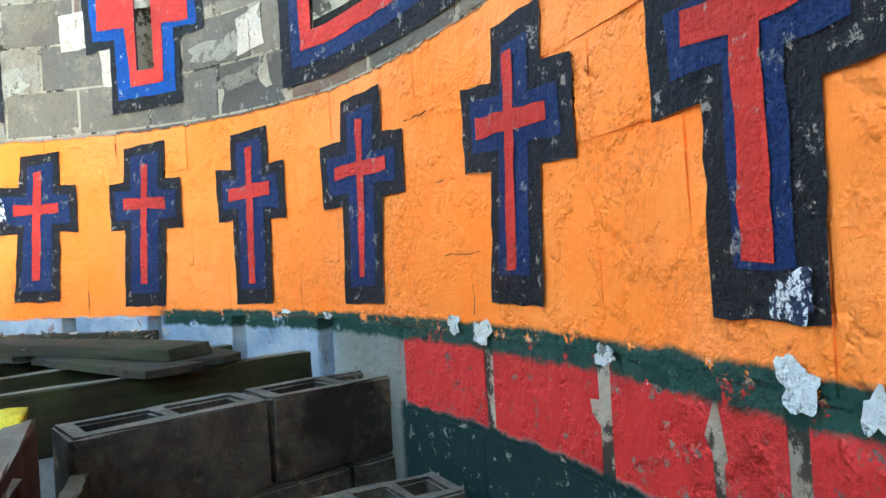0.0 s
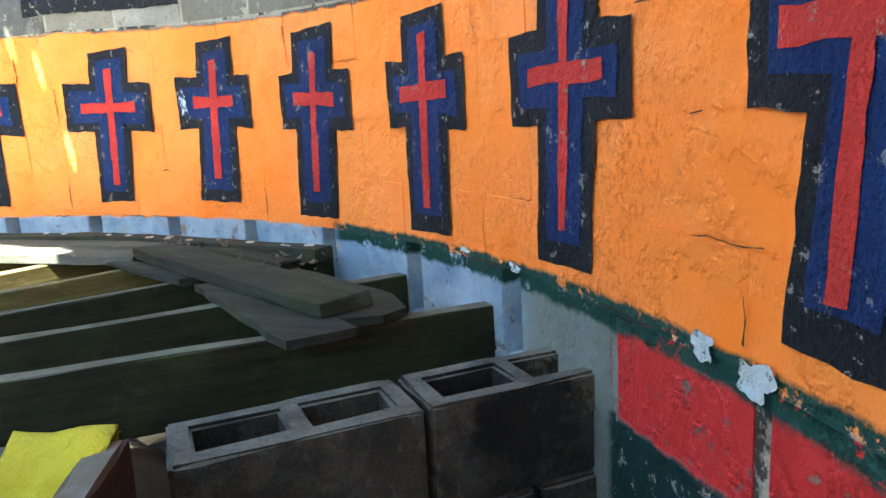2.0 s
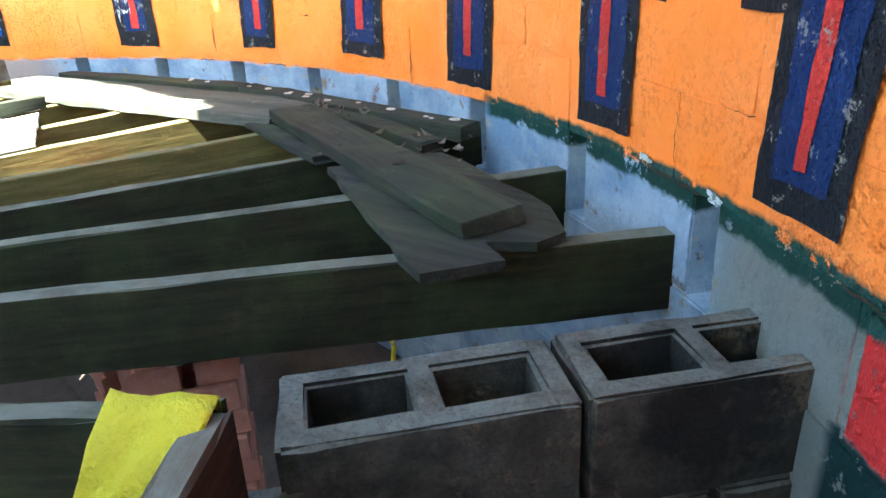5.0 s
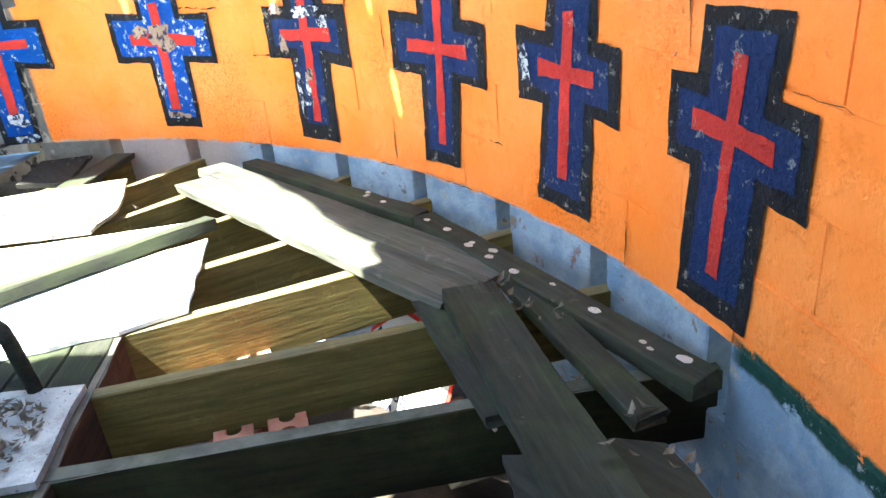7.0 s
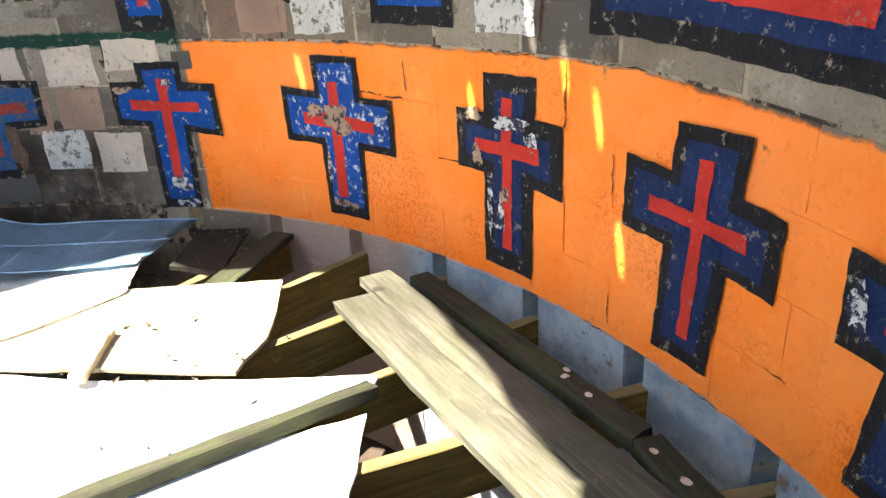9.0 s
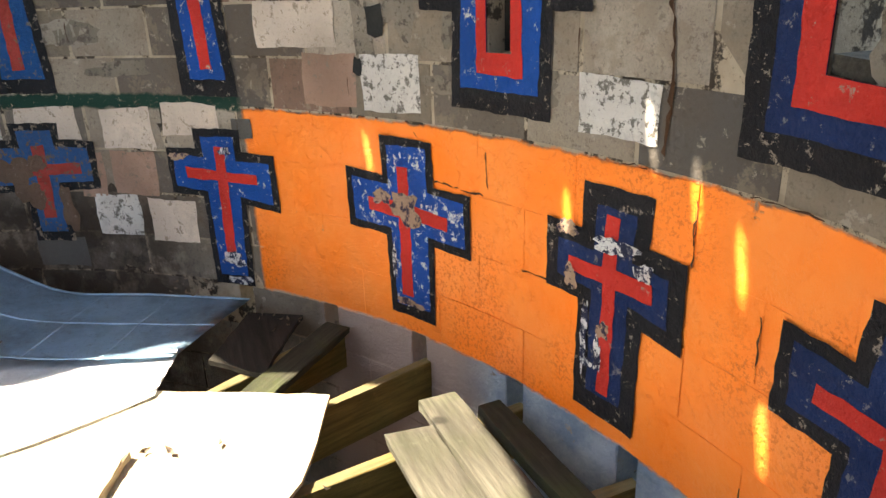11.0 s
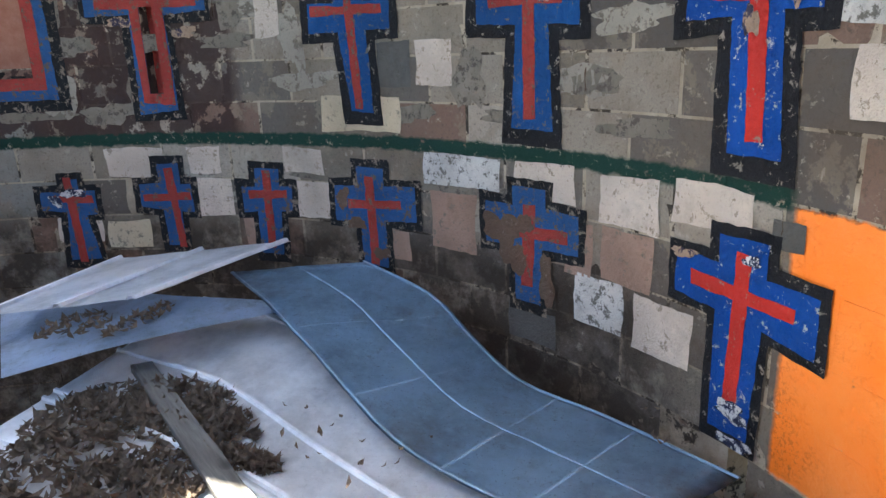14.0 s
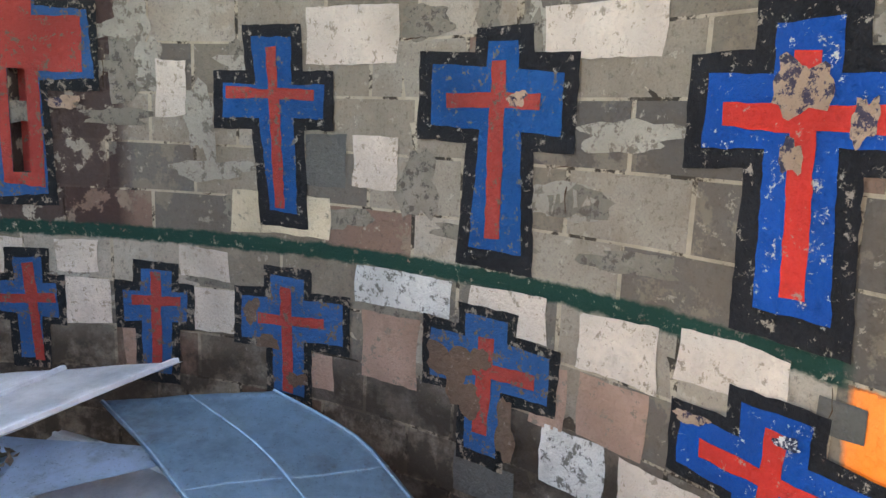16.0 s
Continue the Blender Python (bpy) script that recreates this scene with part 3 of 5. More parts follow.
BRIGHT = (M_BLACK, M_BRIGHTBLUE, M_RED)
painted_cross((137.7, 133.6, 1.45), (137.8, 133.2, 2.155), (140.7, 1.865, 2.07), (130.05, 1.818, 2.058), ((135.4, 2.08), (135.6, 1.595), (139.0, 1.961), (132.0, 1.949)),
              BRIGHT, "bright blue and red cross at the edge of the orange paint", half=0.5, bar=0.024, inset=0.034)
FADED = (M_WORNBLACK, M_DULLBLUE, M_DULLRED)
OLD = "faded and peeling red and blue cross on bare blocks"
painted_cross((154.9, 151.2, 1.6), (155.2, 150.7, 2.168), (157.9, 1.835, 2.094), (147.7, 1.86, 2.088), ((152.9, 2.065), (153.1, 1.72), (156.7, 1.945), (149.3, 1.962)), FADED, OLD, half=0.55, bar=0.026)
painted_cross((171.3, 167.3, 1.6), (171.6, 167.4, 2.18), (174.2, 1.83, 2.08), (164.0, 1.86, 2.1), ((169.6, 2.098), (169.4, 1.66), (172.1, 1.955), (166.2, 1.975)), FADED, OLD, half=0.45)
painted_cross((183.0, 179.2, 1.6), (183.0, 179.0, 2.148), (184.6, 1.835, 2.05), (177.7, 1.86, 2.06), ((181.0, 2.1), (181.1, 1.68), (183.2, 1.968), (178.9, 1.978)), FADED, OLD, half=0.45)
painted_cross((193.4, 190.2, 1.63), (193.6, 189.9, 2.17), (195.7, 1.855, 2.055), (188.8, 1.83, 2.058), ((191.7, 2.107), (191.1, 1.667), (194.7, 1.945), (189.6, 1.951)), FADED, OLD, half=0.42)
painted_cross((203.9, 199.5, 1.55), (203.3, 200.7, 2.09), (205.8, 1.85, 2.03), (199.1, 1.82, 2.025), ((202.3, 2.07), (202.0, 1.581), (204.0, 1.95), (200.0, 1.946)), FADED, OLD, half=0.42)
painted_cross((138.2, 132.9, 2.295), (138.5, 133.9, 3.07), (141.4, 2.68, 2.96), (131.4, 2.69, 2.95), ((136.1, 2.95), (135.5, 2.4), (139.6, 2.812), (132.5, 2.8)),
              BRIGHT, "large bright blue and red cross on bare blocks", UP, inset=0.052, half=0.52, bar=0.03)
painted_cross((155.6, 149.9, 2.3), (154.7, 150.8, 3.075), (158.8, 2.71, 3.01), (147.65, 2.69, 2.98), ((153.0, 2.97), (152.9, 2.405), (156.7, 2.846), (150.0, 2.842)),
              (M_BLACK, M_MIDBLUE, M_DULLRED), "large blue and red cross on bare blocks", UP, inset=0.05, half=0.52, bar=0.025)
painted_cross((171.8, 167.7, 2.343), (173.3, 168.4, 3.118), (175.7, 2.715, 2.94), (165.6, 2.722, 2.945), ((170.8, 3.033), (170.1, 2.416), (174.6, 2.86), (167.2, 2.856)),
              (M_BLACK, M_MIDBLUE, M_DULLRED), "dull blue and red cross on bare blocks", UP, inset=0.046, half=0.42, bar=0.02)


def blot(tc, zc, wide, high, material, parent, name, lift, seed):
    """An irregular stain or flaked spot on the wall; wide in degrees, high in metres."""
    g = random.Random(seed)
    off = [g.uniform(0, 6.28) for _ in range(4)]
    pts = []
    for i in range(30):
        a = 2 * math.pi * i / 30
        r = 1 + 0.16 * math.sin(2 * a + off[0]) + 0.14 * math.sin(3 * a + off[1]) + 0.11 * math.sin(5 * a + off[2]) + 0.08 * math.sin(9 * a + off[3]) + g.uniform(-0.06, 0.06)
        c, n = math.cos(a), math.sin(a)
        sq = max(abs(c), abs(n)) ** -0.5
        pts.append((tc + 0.5 * wide * r * sq * c, zc + 0.5 * high * r * sq * n))
    return coat(name, pts, lift, material, parent)


for i, (tc, zc, w, h) in enumerate(((35.7, 1.462, 0.9, 0.035), (33.7, 1.452, 1.2, 0.045), (26.8, 1.447, 0.9, 0.028), (20.3, 1.458, 1.0, 0.05), (18.6, 1.45, 0.6, 0.04), (46.4, 1.46, 0.8, 0.018), (50.5, 1.468, 0.7, 0.014))):
    blot(tc, zc, w, h, M_BARE, wall, "flaked_spot", 0.0045, i + 140)
# spots where the crosses have flaked down to white or tan ground
for i, (tc, zc, w, h) in enumerate(((101.1, 2.03, 2.6, 0.045), (99.2, 1.99, 1.0, 0.05), (102.9, 1.74, 0.5, 0.19), (101.9, 1.70, 0.5, 0.1), (102.5, 1.66, 0.6, 0.03), (118.9, 1.73, 0.35, 0.14),
                                    (135.4, 1.575, 2.2, 0.06), (134.9, 2.065, 1.0, 0.035), (135.0, 1.475, 2.6, 0.035), (79.0, 1.9, 0.8, 0.1), (20.2, 1.545, 1.0, 0.05), (201.9, 1.98, 2.2, 0.05), (203.7, 1.94, 1.2, 0.06))):
    blot(tc, zc, w, h, M_CHALK, wall, "flaked_spot", 0.0085, i + 40)
for i, (tc, zc, w, h) in enumerate(((117.6, 1.94, 2.6, 0.11), (119.8, 1.97, 1.4, 0.06), (117.6, 1.575, 2.4, 0.03), (104.3, 2.04, 1.2, 0.05), (104.0, 1.90, 0.9, 0.06), (101.6, 1.78, 0.8, 0.05), (139.6, 2.03, 1.6, 0.035))):
    blot(tc, zc, w, h, M_TAN, wall, "flaked_spot", 0.0085, i + 70)
for i, (tc, zc, w, h) in enumerate(((155.6, 1.94, 3.0, 0.15), (154.4, 1.83, 2.4, 0.12), (153.4, 1.98, 1.6, 0.08), (151.2, 1.76, 1.4, 0.2), (172.6, 1.98, 1.2, 0.1), (171.2, 1.86, 2.2, 0.05), (168.6, 1.72, 1.6, 0.06),
                                    (136.2, 2.87, 2.2, 0.13), (133.6, 2.80, 0.9, 0.1), (151.6, 2.85, 1.1, 0.05), (194.4, 2.86, 2.0, 0.05), (188.0, 2.80, 2.6, 0.05), (136.3, 2.72, 0.9, 0.08))):
    blot(tc, zc, w, h, M_TAN if i > 6 else M_RUST, wall, "flaked_spot", 0.0085, i + 90)
for (a, b, z0, z1), mats in zip(SLITS, ((M_BLACK, M_BRIGHTBLUE, M_RED), (M_BLACK, M_BRIGHTBLUE, M_RED), (M_WORNBLACK, M_DULLBLUE, M_DULLRED))):
    c = (a + b) / 2
    if a > 150:
        slit_cross(c, 2.55, c + 6.6, c - 6.6, 2.354, 3.46, 2.855, 3.22, mats, (a, b, z0, z1))
    else:
        slit_cross(c, 3.6, c + 6.3, c - 6.3, 2.322, 3.24, 2.60, 2.95, mats, (a, b, z0, z1))


def frame_coat(name, a, b, z0, z1, d, grow, lift, material, parent):
    """A painted band round a window opening."""
    g = random.Random(int(a * 7 + lift * 1e4))
    o = math.degrees(grow / R)
    outer = soft_edge([(a - o, z0 - grow), (b + o, z0 - grow), (b + o, z1 + grow), (a - o, z1 + grow)], g)
    return coat(name, outer, lift, material, parent, [[(a, z0), (b, z0), (b, z1), (a, z1)]], True)


for i, (a, b, z0, z1) in enumerate(WINDOWS):
    win = tagged(new("window_%d" % (i + 1)), "boarded window with red, blue and black painted borders", "window", kind="structure")
    faded = i == 2
    frame_coat("black_border", a, b, z0, z1, 0.06, 0.175, 0.003, M_WORNBLACK if faded else M_BLACK, win)
    frame_coat("blue_border", a, b, z0, z1, 0.06, 0.115, 0.005, M_DULLBLUE if faded else M_BLUE, win)
    frame_coat("red_border", a, b, z0, z1, 0.06, 0.062, 0.007, M_DULLRED if faded else M_RED, win)
    for nm, bm, mt in () if i < 2 else (("boarding", arc_bm(a - 0.3, b + 0.3, R + 0.14, R + 0.17, z0, z1 + 0.02), M_BRICK), ("sill", arc_bm(a, b, R + 0.004, R + 0.14, z0, z0 + 0.035), M_BLOCK)):
        part(nm, bm, mt, win).matrix_world = Matrix.Translation((CX, CY, 0))
for i, (a, b, z0, z1) in enumerate(WINDOWS[:2]):
    ob = part("sill", arc_bm(a, b, R + 0.004, R + 0.19, z0, z0 + 0.035), M_BLOCK, bpy.data.objects["window_%d" % (i + 1)])
    ob.matrix_world = Matrix.Translation((CX, CY, 0))
# backing added in the slits; the near-black ones stand for the dark inside
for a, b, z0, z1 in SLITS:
    ob = part("slit_backing", arc_bm(a - 0.3, b + 0.3, R + 0.07, R + 0.1, z0, z1 + 0.02), M_DULLRED if a > 150 else M_HOLESHADE, wall)
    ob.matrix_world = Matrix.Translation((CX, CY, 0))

# ---- joists ----
JZ, JH, JW = 1.353, 0.185, 0.042


def reach(p, q, r):
    """The line p to q, drawn on to radius r."""
    p, q = Vector(p), Vector(q)
    d = (q - p).normalized()
    o = p - Vector((CX, CY))
    b, c = o.dot(d), o.dot(o) - r * r
    return p + d * (-b + math.sqrt(b * b - c))


def joist(p, q, deep=JH, r=R + 0.03, z=JZ):
    e = reach(p, q, r)
    n = (e - Vector(p)).length
    bm = box_bm(n, JW, deep, 0.003, max(2, int(n / 0.15)), 0.0022, int(n * 1e4))
    # joists by the sun patch take the copy with sunlight in its colour
    ob = part("floor_joist", bm, M_LITJOIST if p[0] < -2.1 else M_JOIST)
    ob.matrix_world = along((p[0], p[1], z - deep), (e.x, e.y, z - deep))
    return tagged(ob, "old greenish timber floor joist let into the wall", "joist", "radial floor joists")


for p, q in (((-1.55, 1.33), (-0.42, 2.345)), ((-1.72, 1.50), (-0.80, 2.58)), ((-1.90, 1.63), (-1.455, 2.378)), ((-2.145, 1.75), (-1.795, 2.492)),
             ((-2.39, 1.87), (-2.195, 2.572)), ((-2.66, 1.92), (-2.585, 2.573)), ((-2.96, 1.95), (-3.003, 2.575)), ((-3.30, 1.9), (-3.42, 2.505)),
             ((-3.62, 1.95), (-3.93, 2.77)), ((-3.80, 1.62), (-4.33, 2.503))):
    joist(p, q, 0.158 if q[0] > -0.5 else JH)


# ---- loose planks ----
def plank(a, b, width, thick, z, material, label, z2=None, roll=0.0, name="plank", cuts=6, wear=0.003, group=""):
    a3, b3 = Vector((*a, z)), Vector((*b, z if z2 is None else z2))
    n = (b3 - a3).length
    bm = box_bm(n, width, thick, 0.003, max(cuts, int(n / 0.12)), wear, int(n * 1e4 + z * 100))
    g = random.Random(int(n * 1e5))
    for v in bm.verts:
        if v.co.x < 0.004 or v.co.x > n - 0.004:
            v.co.x += g.uniform(-0.012, 0.012)
    ob = part(name, bm, material)
    ob.matrix_world = along(a3, b3, roll)
    return tagged(ob, label, "plank", group)


def slab(name, pts, z, thick, material, label, category, group="", tilt=None, seed=1):
    """A flat panel with a ragged outline, lying at height z (tilt: height gained per metre in x and y)."""
    g = random.Random(seed)
    tilt = tilt or (0, 0)
    cx, cy = sum(p[0] for p in pts) / len(pts), sum(p[1] for p in pts) / len(pts)
    bm = bmesh.new()
    vs = []
    for (ax, ay), (bx, by) in zip(pts, pts[1:] + pts[:1]):
        n = max(1, int(math.hypot(bx - ax, by - ay) / 0.07))
        for i in range(n):
            f = i / n
            x, y = ax + (bx - ax) * f + g.uniform(-0.005, 0.005), ay + (by - ay) * f + g.uniform(-0.005, 0.005)
            vs.append(bm.verts.new((x, y, z + tilt[0] * (x - cx) + tilt[1] * (y - cy))))
    face = bm.faces.new(vs)
    bmesh.ops.triangulate(bm, faces=[face])
    ext = bmesh.ops.extrude_face_region(bm, geom=bm.faces[:])
    bmesh.ops.translate(bm, vec=(0, 0, thick), verts=[v for v in ext["geom"] if isinstance(v, bmesh.types.BMVert)])
    return tagged(part(name, bm, material), label, category, group)


LP = "planks lying on the joists"
plank((-1.785, 2.638), (-0.715, 2.112), 0.142, 0.034, 1.377, M_PLANK, "grey-green weathered plank lying across the joists", group=LP)
plank((-1.875, 2.563), (-1.371, 2.357), 0.07, 0.016, 1.357, M_DARKPLY, "narrow dark board under the edge of a plank", group=LP)
slab("plank", [(-1.282, 2.281), (-0.933, 2.038), (-0.732, 1.902), (-0.68, 1.953), (-0.63, 2.008), (-0.7, 2.065), (-0.62, 2.102), (-0.601, 2.166), (-0.677, 2.276), (-0.83, 2.357), (-1.027, 2.477), (-1.102, 2.507), (-1.172, 2.453), (-1.204, 2.362)], 1.357, 0.019, M_DARKPLY, "dark cracked board lying under a plank", "plank", LP, seed=31)
plank((-1.80, 2.626), (-3.47, 2.545), 0.15, 0.035, 1.357, M_LITPLANK, "wide grey floor plank in partial sunlight", group=LP)
plank((-1.80, 2.772), (-3.62, 2.692), 0.135, 0.035, 1.357, M_LITPLANK, "wide grey floor plank along the wall", group=LP)
plank((-1.14, 2.70), (-2.30, 2.90), 0.085, 0.045, 1.357, M_PLANK, "rotten narrow plank with white bird droppings", group=LP)
plank((-2.32, 2.90), (-3.50, 2.83), 0.085, 0.045, 1.357, M_PLANK, "rotten narrow plank against the wall", group=LP)
plank((-1.16, 2.545), (-1.76, 2.78), 0.075, 0.03, 1.36, M_PLANK, "dark splintered plank lying across the joists", group=LP)


# ---- panels ----
SP = "sunlit panels"
slab("metal_sheet", [(-2.80, 2.335), (-2.33, 2.085), (-2.36, 1.912), (-2.48, 1.586), (-2.72, 1.30), (-2.80, 1.45), (-2.84, 1.97)], 1.358, 0.012, M_WHITESHEET, "pale metal panel lying on the deck in sunlight", "panel", SP)
slab("metal_sheet", [(-2.966, 2.433), (-3.17, 2.05), (-3.40, 1.66), (-3.62, 1.38), (-3.5, 1.0), (-2.82, 1.05), (-2.84, 1.42), (-2.90, 2.39)], 1.362, 0.012, M_WHITESHEET, "pale metal panel with a curled edge in sunlight", "panel", SP, seed=2)
slab("plywood_panel", [(-4.02, 0.98), (-4.09, 1.68), (-3.77, 2.36), (-3.52, 2.27), (-3.35, 2.19), (-3.19, 2.05), (-3.62, 1.40), (-3.7, 1.02)], 1.378, 0.014, M_PALE, "pale plywood panel with a broken edge in sunlight", "panel", SP, seed=3)
# dark strip in place of the panel's turned-up edge, its shade in the colour
plank((-2.775, 1.30), (-2.865, 2.385), 0.045, 0.045, 1.376, M_PLANK, "dark ragged strip for the panel's turned-up edge in shade", name="batten", group=SP)
plank((-3.38, 1.62), (-3.66, 1.72), 0.05, 0.03, 1.394, M_PALE, "short pale batten lying on the plywood", name="batten", group=SP)
slab("dark_board", [(-4.22, 1.98), (-4.60, 2.17), (-4.47, 2.38), (-4.02, 2.16)], 1.357, 0.02, M_DARKWOOD, "dark board under the edge of the metal sheet", "board", seed=5)
plank((-4.30, 2.50), (-3.88, 2.12), 0.12, 0.03, 1.357, M_PLANK, "grey board lying by the wall", name="board")

# inner platform: boards and their edge
ux, uy = -0.867, 0.498
for i in range(8):
    ox, oy = -1.72 - 0.498 * 0.105 * (i + 0.6), 1.54 - 0.867 * 0.105 * (i + 0.6)
    plank((ox - 0.25 * ux, oy - 0.25 * uy), (ox + 1.0 * ux, oy + 1.0 * uy), 0.1, 0.028, 1.325, M_PLANK, "dark grey deck board of the inner platform", group="deck boards", name="deck_board")
plank((-1.50, 1.405), (-2.42, 1.935), 0.03, 0.18, 1.172, M_BOARD, "worn edge board of the inner platform", name="edge_board")
for x, y in ((-1.7, 1.2), (-2.3, 1.55), (-2.0, 0.8), (-2.6, 1.0)):
    plank((x, y), (x + 0.09, y), 0.09, 1.025, GROUND, M_JOIST, "rough timber post under the platform", name="timber_post", group="platform posts", cuts=1)
slab("dirty_slab", [(-2.15, 1.772), (-1.86, 1.612), (-1.98, 1.40), (-2.34, 1.52)], 1.356, 0.018, sheet_metal("dirty white board", (0.55, 0.54, 0.52), 0.9), "dirty white board strewn with crumbs on the deck", "board", seed=6)

# ---- cinder blocks ----
def cinder_block(m, label, holes=2, lx=0.39, ly=0.19, lz=0.19, group="cinder blocks"):
    bm = bmesh.new()
    t = 0.04 if holes < 3 else 0.032
    xs = [0.0]
    w = (lx - t * (holes + 1)) / holes
    for i in range(holes):
        xs += [t + i * (w + t), t + i * (w + t) + w]
    xs.append(lx)
    ys = [-ly / 2, -ly / 2 + t, ly / 2 - t, ly / 2]
    for i in range(len(xs) - 1):
        for j in range(3):
            if j == 1 and i % 2 == 1:
                continue
            c = Matrix.Translation(((xs[i] + xs[i + 1]) / 2, (ys[j] + ys[j + 1]) / 2, lz / 2)) @ Matrix.Diagonal((xs[i + 1] - xs[i], ys[j + 1] - ys[j], lz, 1))
            bmesh.ops.create_cube(bm, size=1.0, matrix=c)
    bmesh.ops.remove_doubles(bm, verts=bm.verts, dist=0.0005)
    seen = {}
    for f in bm.faces:
        key = tuple(round(v, 3) for v in f.calc_center_median())
        seen.setdefault(key, []).append(f)
    bmesh.ops.delete(bm, geom=[f for fs in seen.values() if len(fs) > 1 for f in fs], context="FACES")
    sharp = [e for e in bm.edges if len(e.link_faces) == 2 and e.calc_face_angle() > 0.5]
    bmesh.ops.bevel(bm, geom=sharp, offset=0.006, segments=2, affect="EDGES")
    g = random.Random(int(m.translation.x * 1e4))
    for v in bm.verts:
        v.co += Vector([g.uniform(-0.0025, 0.0025) for _ in range(3)])
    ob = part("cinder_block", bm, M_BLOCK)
    ob.matrix_world = m
    return tagged(ob, label, "cinder block", group)


BW0, BW1 = Vector((-0.20, 2.105, 0)), Vector((-0.735, 1.57, 0))
wd = (BW1 - BW0).normalized()
for row in range(5):
    z = 1.318 - 0.19 * (row + 1) - 0.006 * row
    for i in range(-1 if row % 2 else 0, 2):
        s = -0.045 + 0.40 * i + (0.2 if row % 2 else 0.0)
        a = BW0 + wd * s
        b = BW0 + wd * (s + 0.4)
        if s > 0.65:
            continue
        cinder_block(along((a.x, a.y, z), (b.x, b.y, z)), "grey hollow cinder block in a low stair wall", ly=0.17, group="low block wall")
for k, label in enumerate(("loose hollow cinder block on the ground", "loose hollow cinder block under another block", "loose hollow cinder block under another block", "loose hollow cinder block under another block", "loose three-hole cinder block standing by the stair wall")):
    z = GROUND + 0.1696 * k
    cinder_block(along((0.0, 1.742, z), (-0.258, 1.579, z)), label, 3, 0.315, 0.15, 0.168)
for k, label in enumerate(("loose hollow cinder block on the ground", "loose hollow cinder block under another block", "loose hollow cinder block standing by the stair wall")):
    z = 0.81 - 0.192 * (2 - k)
    cinder_block(along((-0.46, 1.70, z), (-0.77, 1.50, z)), label)
plank((-0.745, 1.50), (-0.52, 1.12), 0.045, 0.2, 1.16, M_BOARD, "brown timber beam end beside the stair", name="timber_beam")


# ---- brick piers under the joists ----
def brick_mesh():
    """A brick with three round holes through its top."""
    bm = bmesh.new()
    lx, ly, lz, r = 0.2, 0.095, 0.065, 0.021
    top = [bm.verts.new((x, y, lz)) for x, y in ((0, -ly / 2), (lx, -ly / 2), (lx, ly / 2), (0, ly / 2))]
    low = [bm.verts.new((v.co.x, v.co.y, 0)) for v in top]
    edges = [bm.edges.new((top[k], top[(k + 1) % 4])) for k in range(4)]
    walls = []
    for c in (0.04, 0.1, 0.16):
        up = [bm.verts.new((c + r * math.cos(k * math.pi / 5), r * math.sin(k * math.pi / 5), lz)) for k in range(10)]
        dn = [bm.verts.new((v.co.x, v.co.y, 0.012)) for v in up]
        edges += [bm.edges.new((up[k], up[(k + 1) % 10])) for k in range(10)]
        walls.append((up, dn))
    bmesh.ops.triangle_fill(bm, use_beauty=True, edges=edges)
    for up, dn in walls:
        for k in range(10):
            bm.faces.new((up[k], up[(k + 1) % 10], dn[(k + 1) % 10], dn[k]))
        bm.faces.new(dn)
    for k in range(4):
        bm.faces.new((top[k], top[(k + 1) % 4], low[(k + 1) % 4], low[k]))
    bm.faces.new(low)
    return finish(bm, "brick", M_BRICK)


BRICK = brick_mesh()


def pier(x, y, turn, top, label):
    p = thing("brick_pier", label, "brick pier", "brick piers")
    p.matrix_world = pose(x, y, GROUND, 0, 0, turn)
    n = round((top - GROUND) / 0.0745)
    for k in range(n):
        for j in range(2):
            b = new("brick", BRICK)
            b.parent = p
            m = pose(-0.1, (j - 0.5) * 0.13, k * 0.075) if k % 2 else pose((j - 0.5) * 0.13, -0.1, k * 0.075, 0, 0, 90)
            b.matrix_local = m
    return p


pier(-1.43, 1.89, -38, 1.165, "stacked orange perforated bricks under the joists")
pier(-1.955, 2.085, -23, 1.165, "stacked orange perforated bricks in the half dark")
pier(-2.27, 2.15, -14, 1.165, "stacked orange bricks catching the sun")


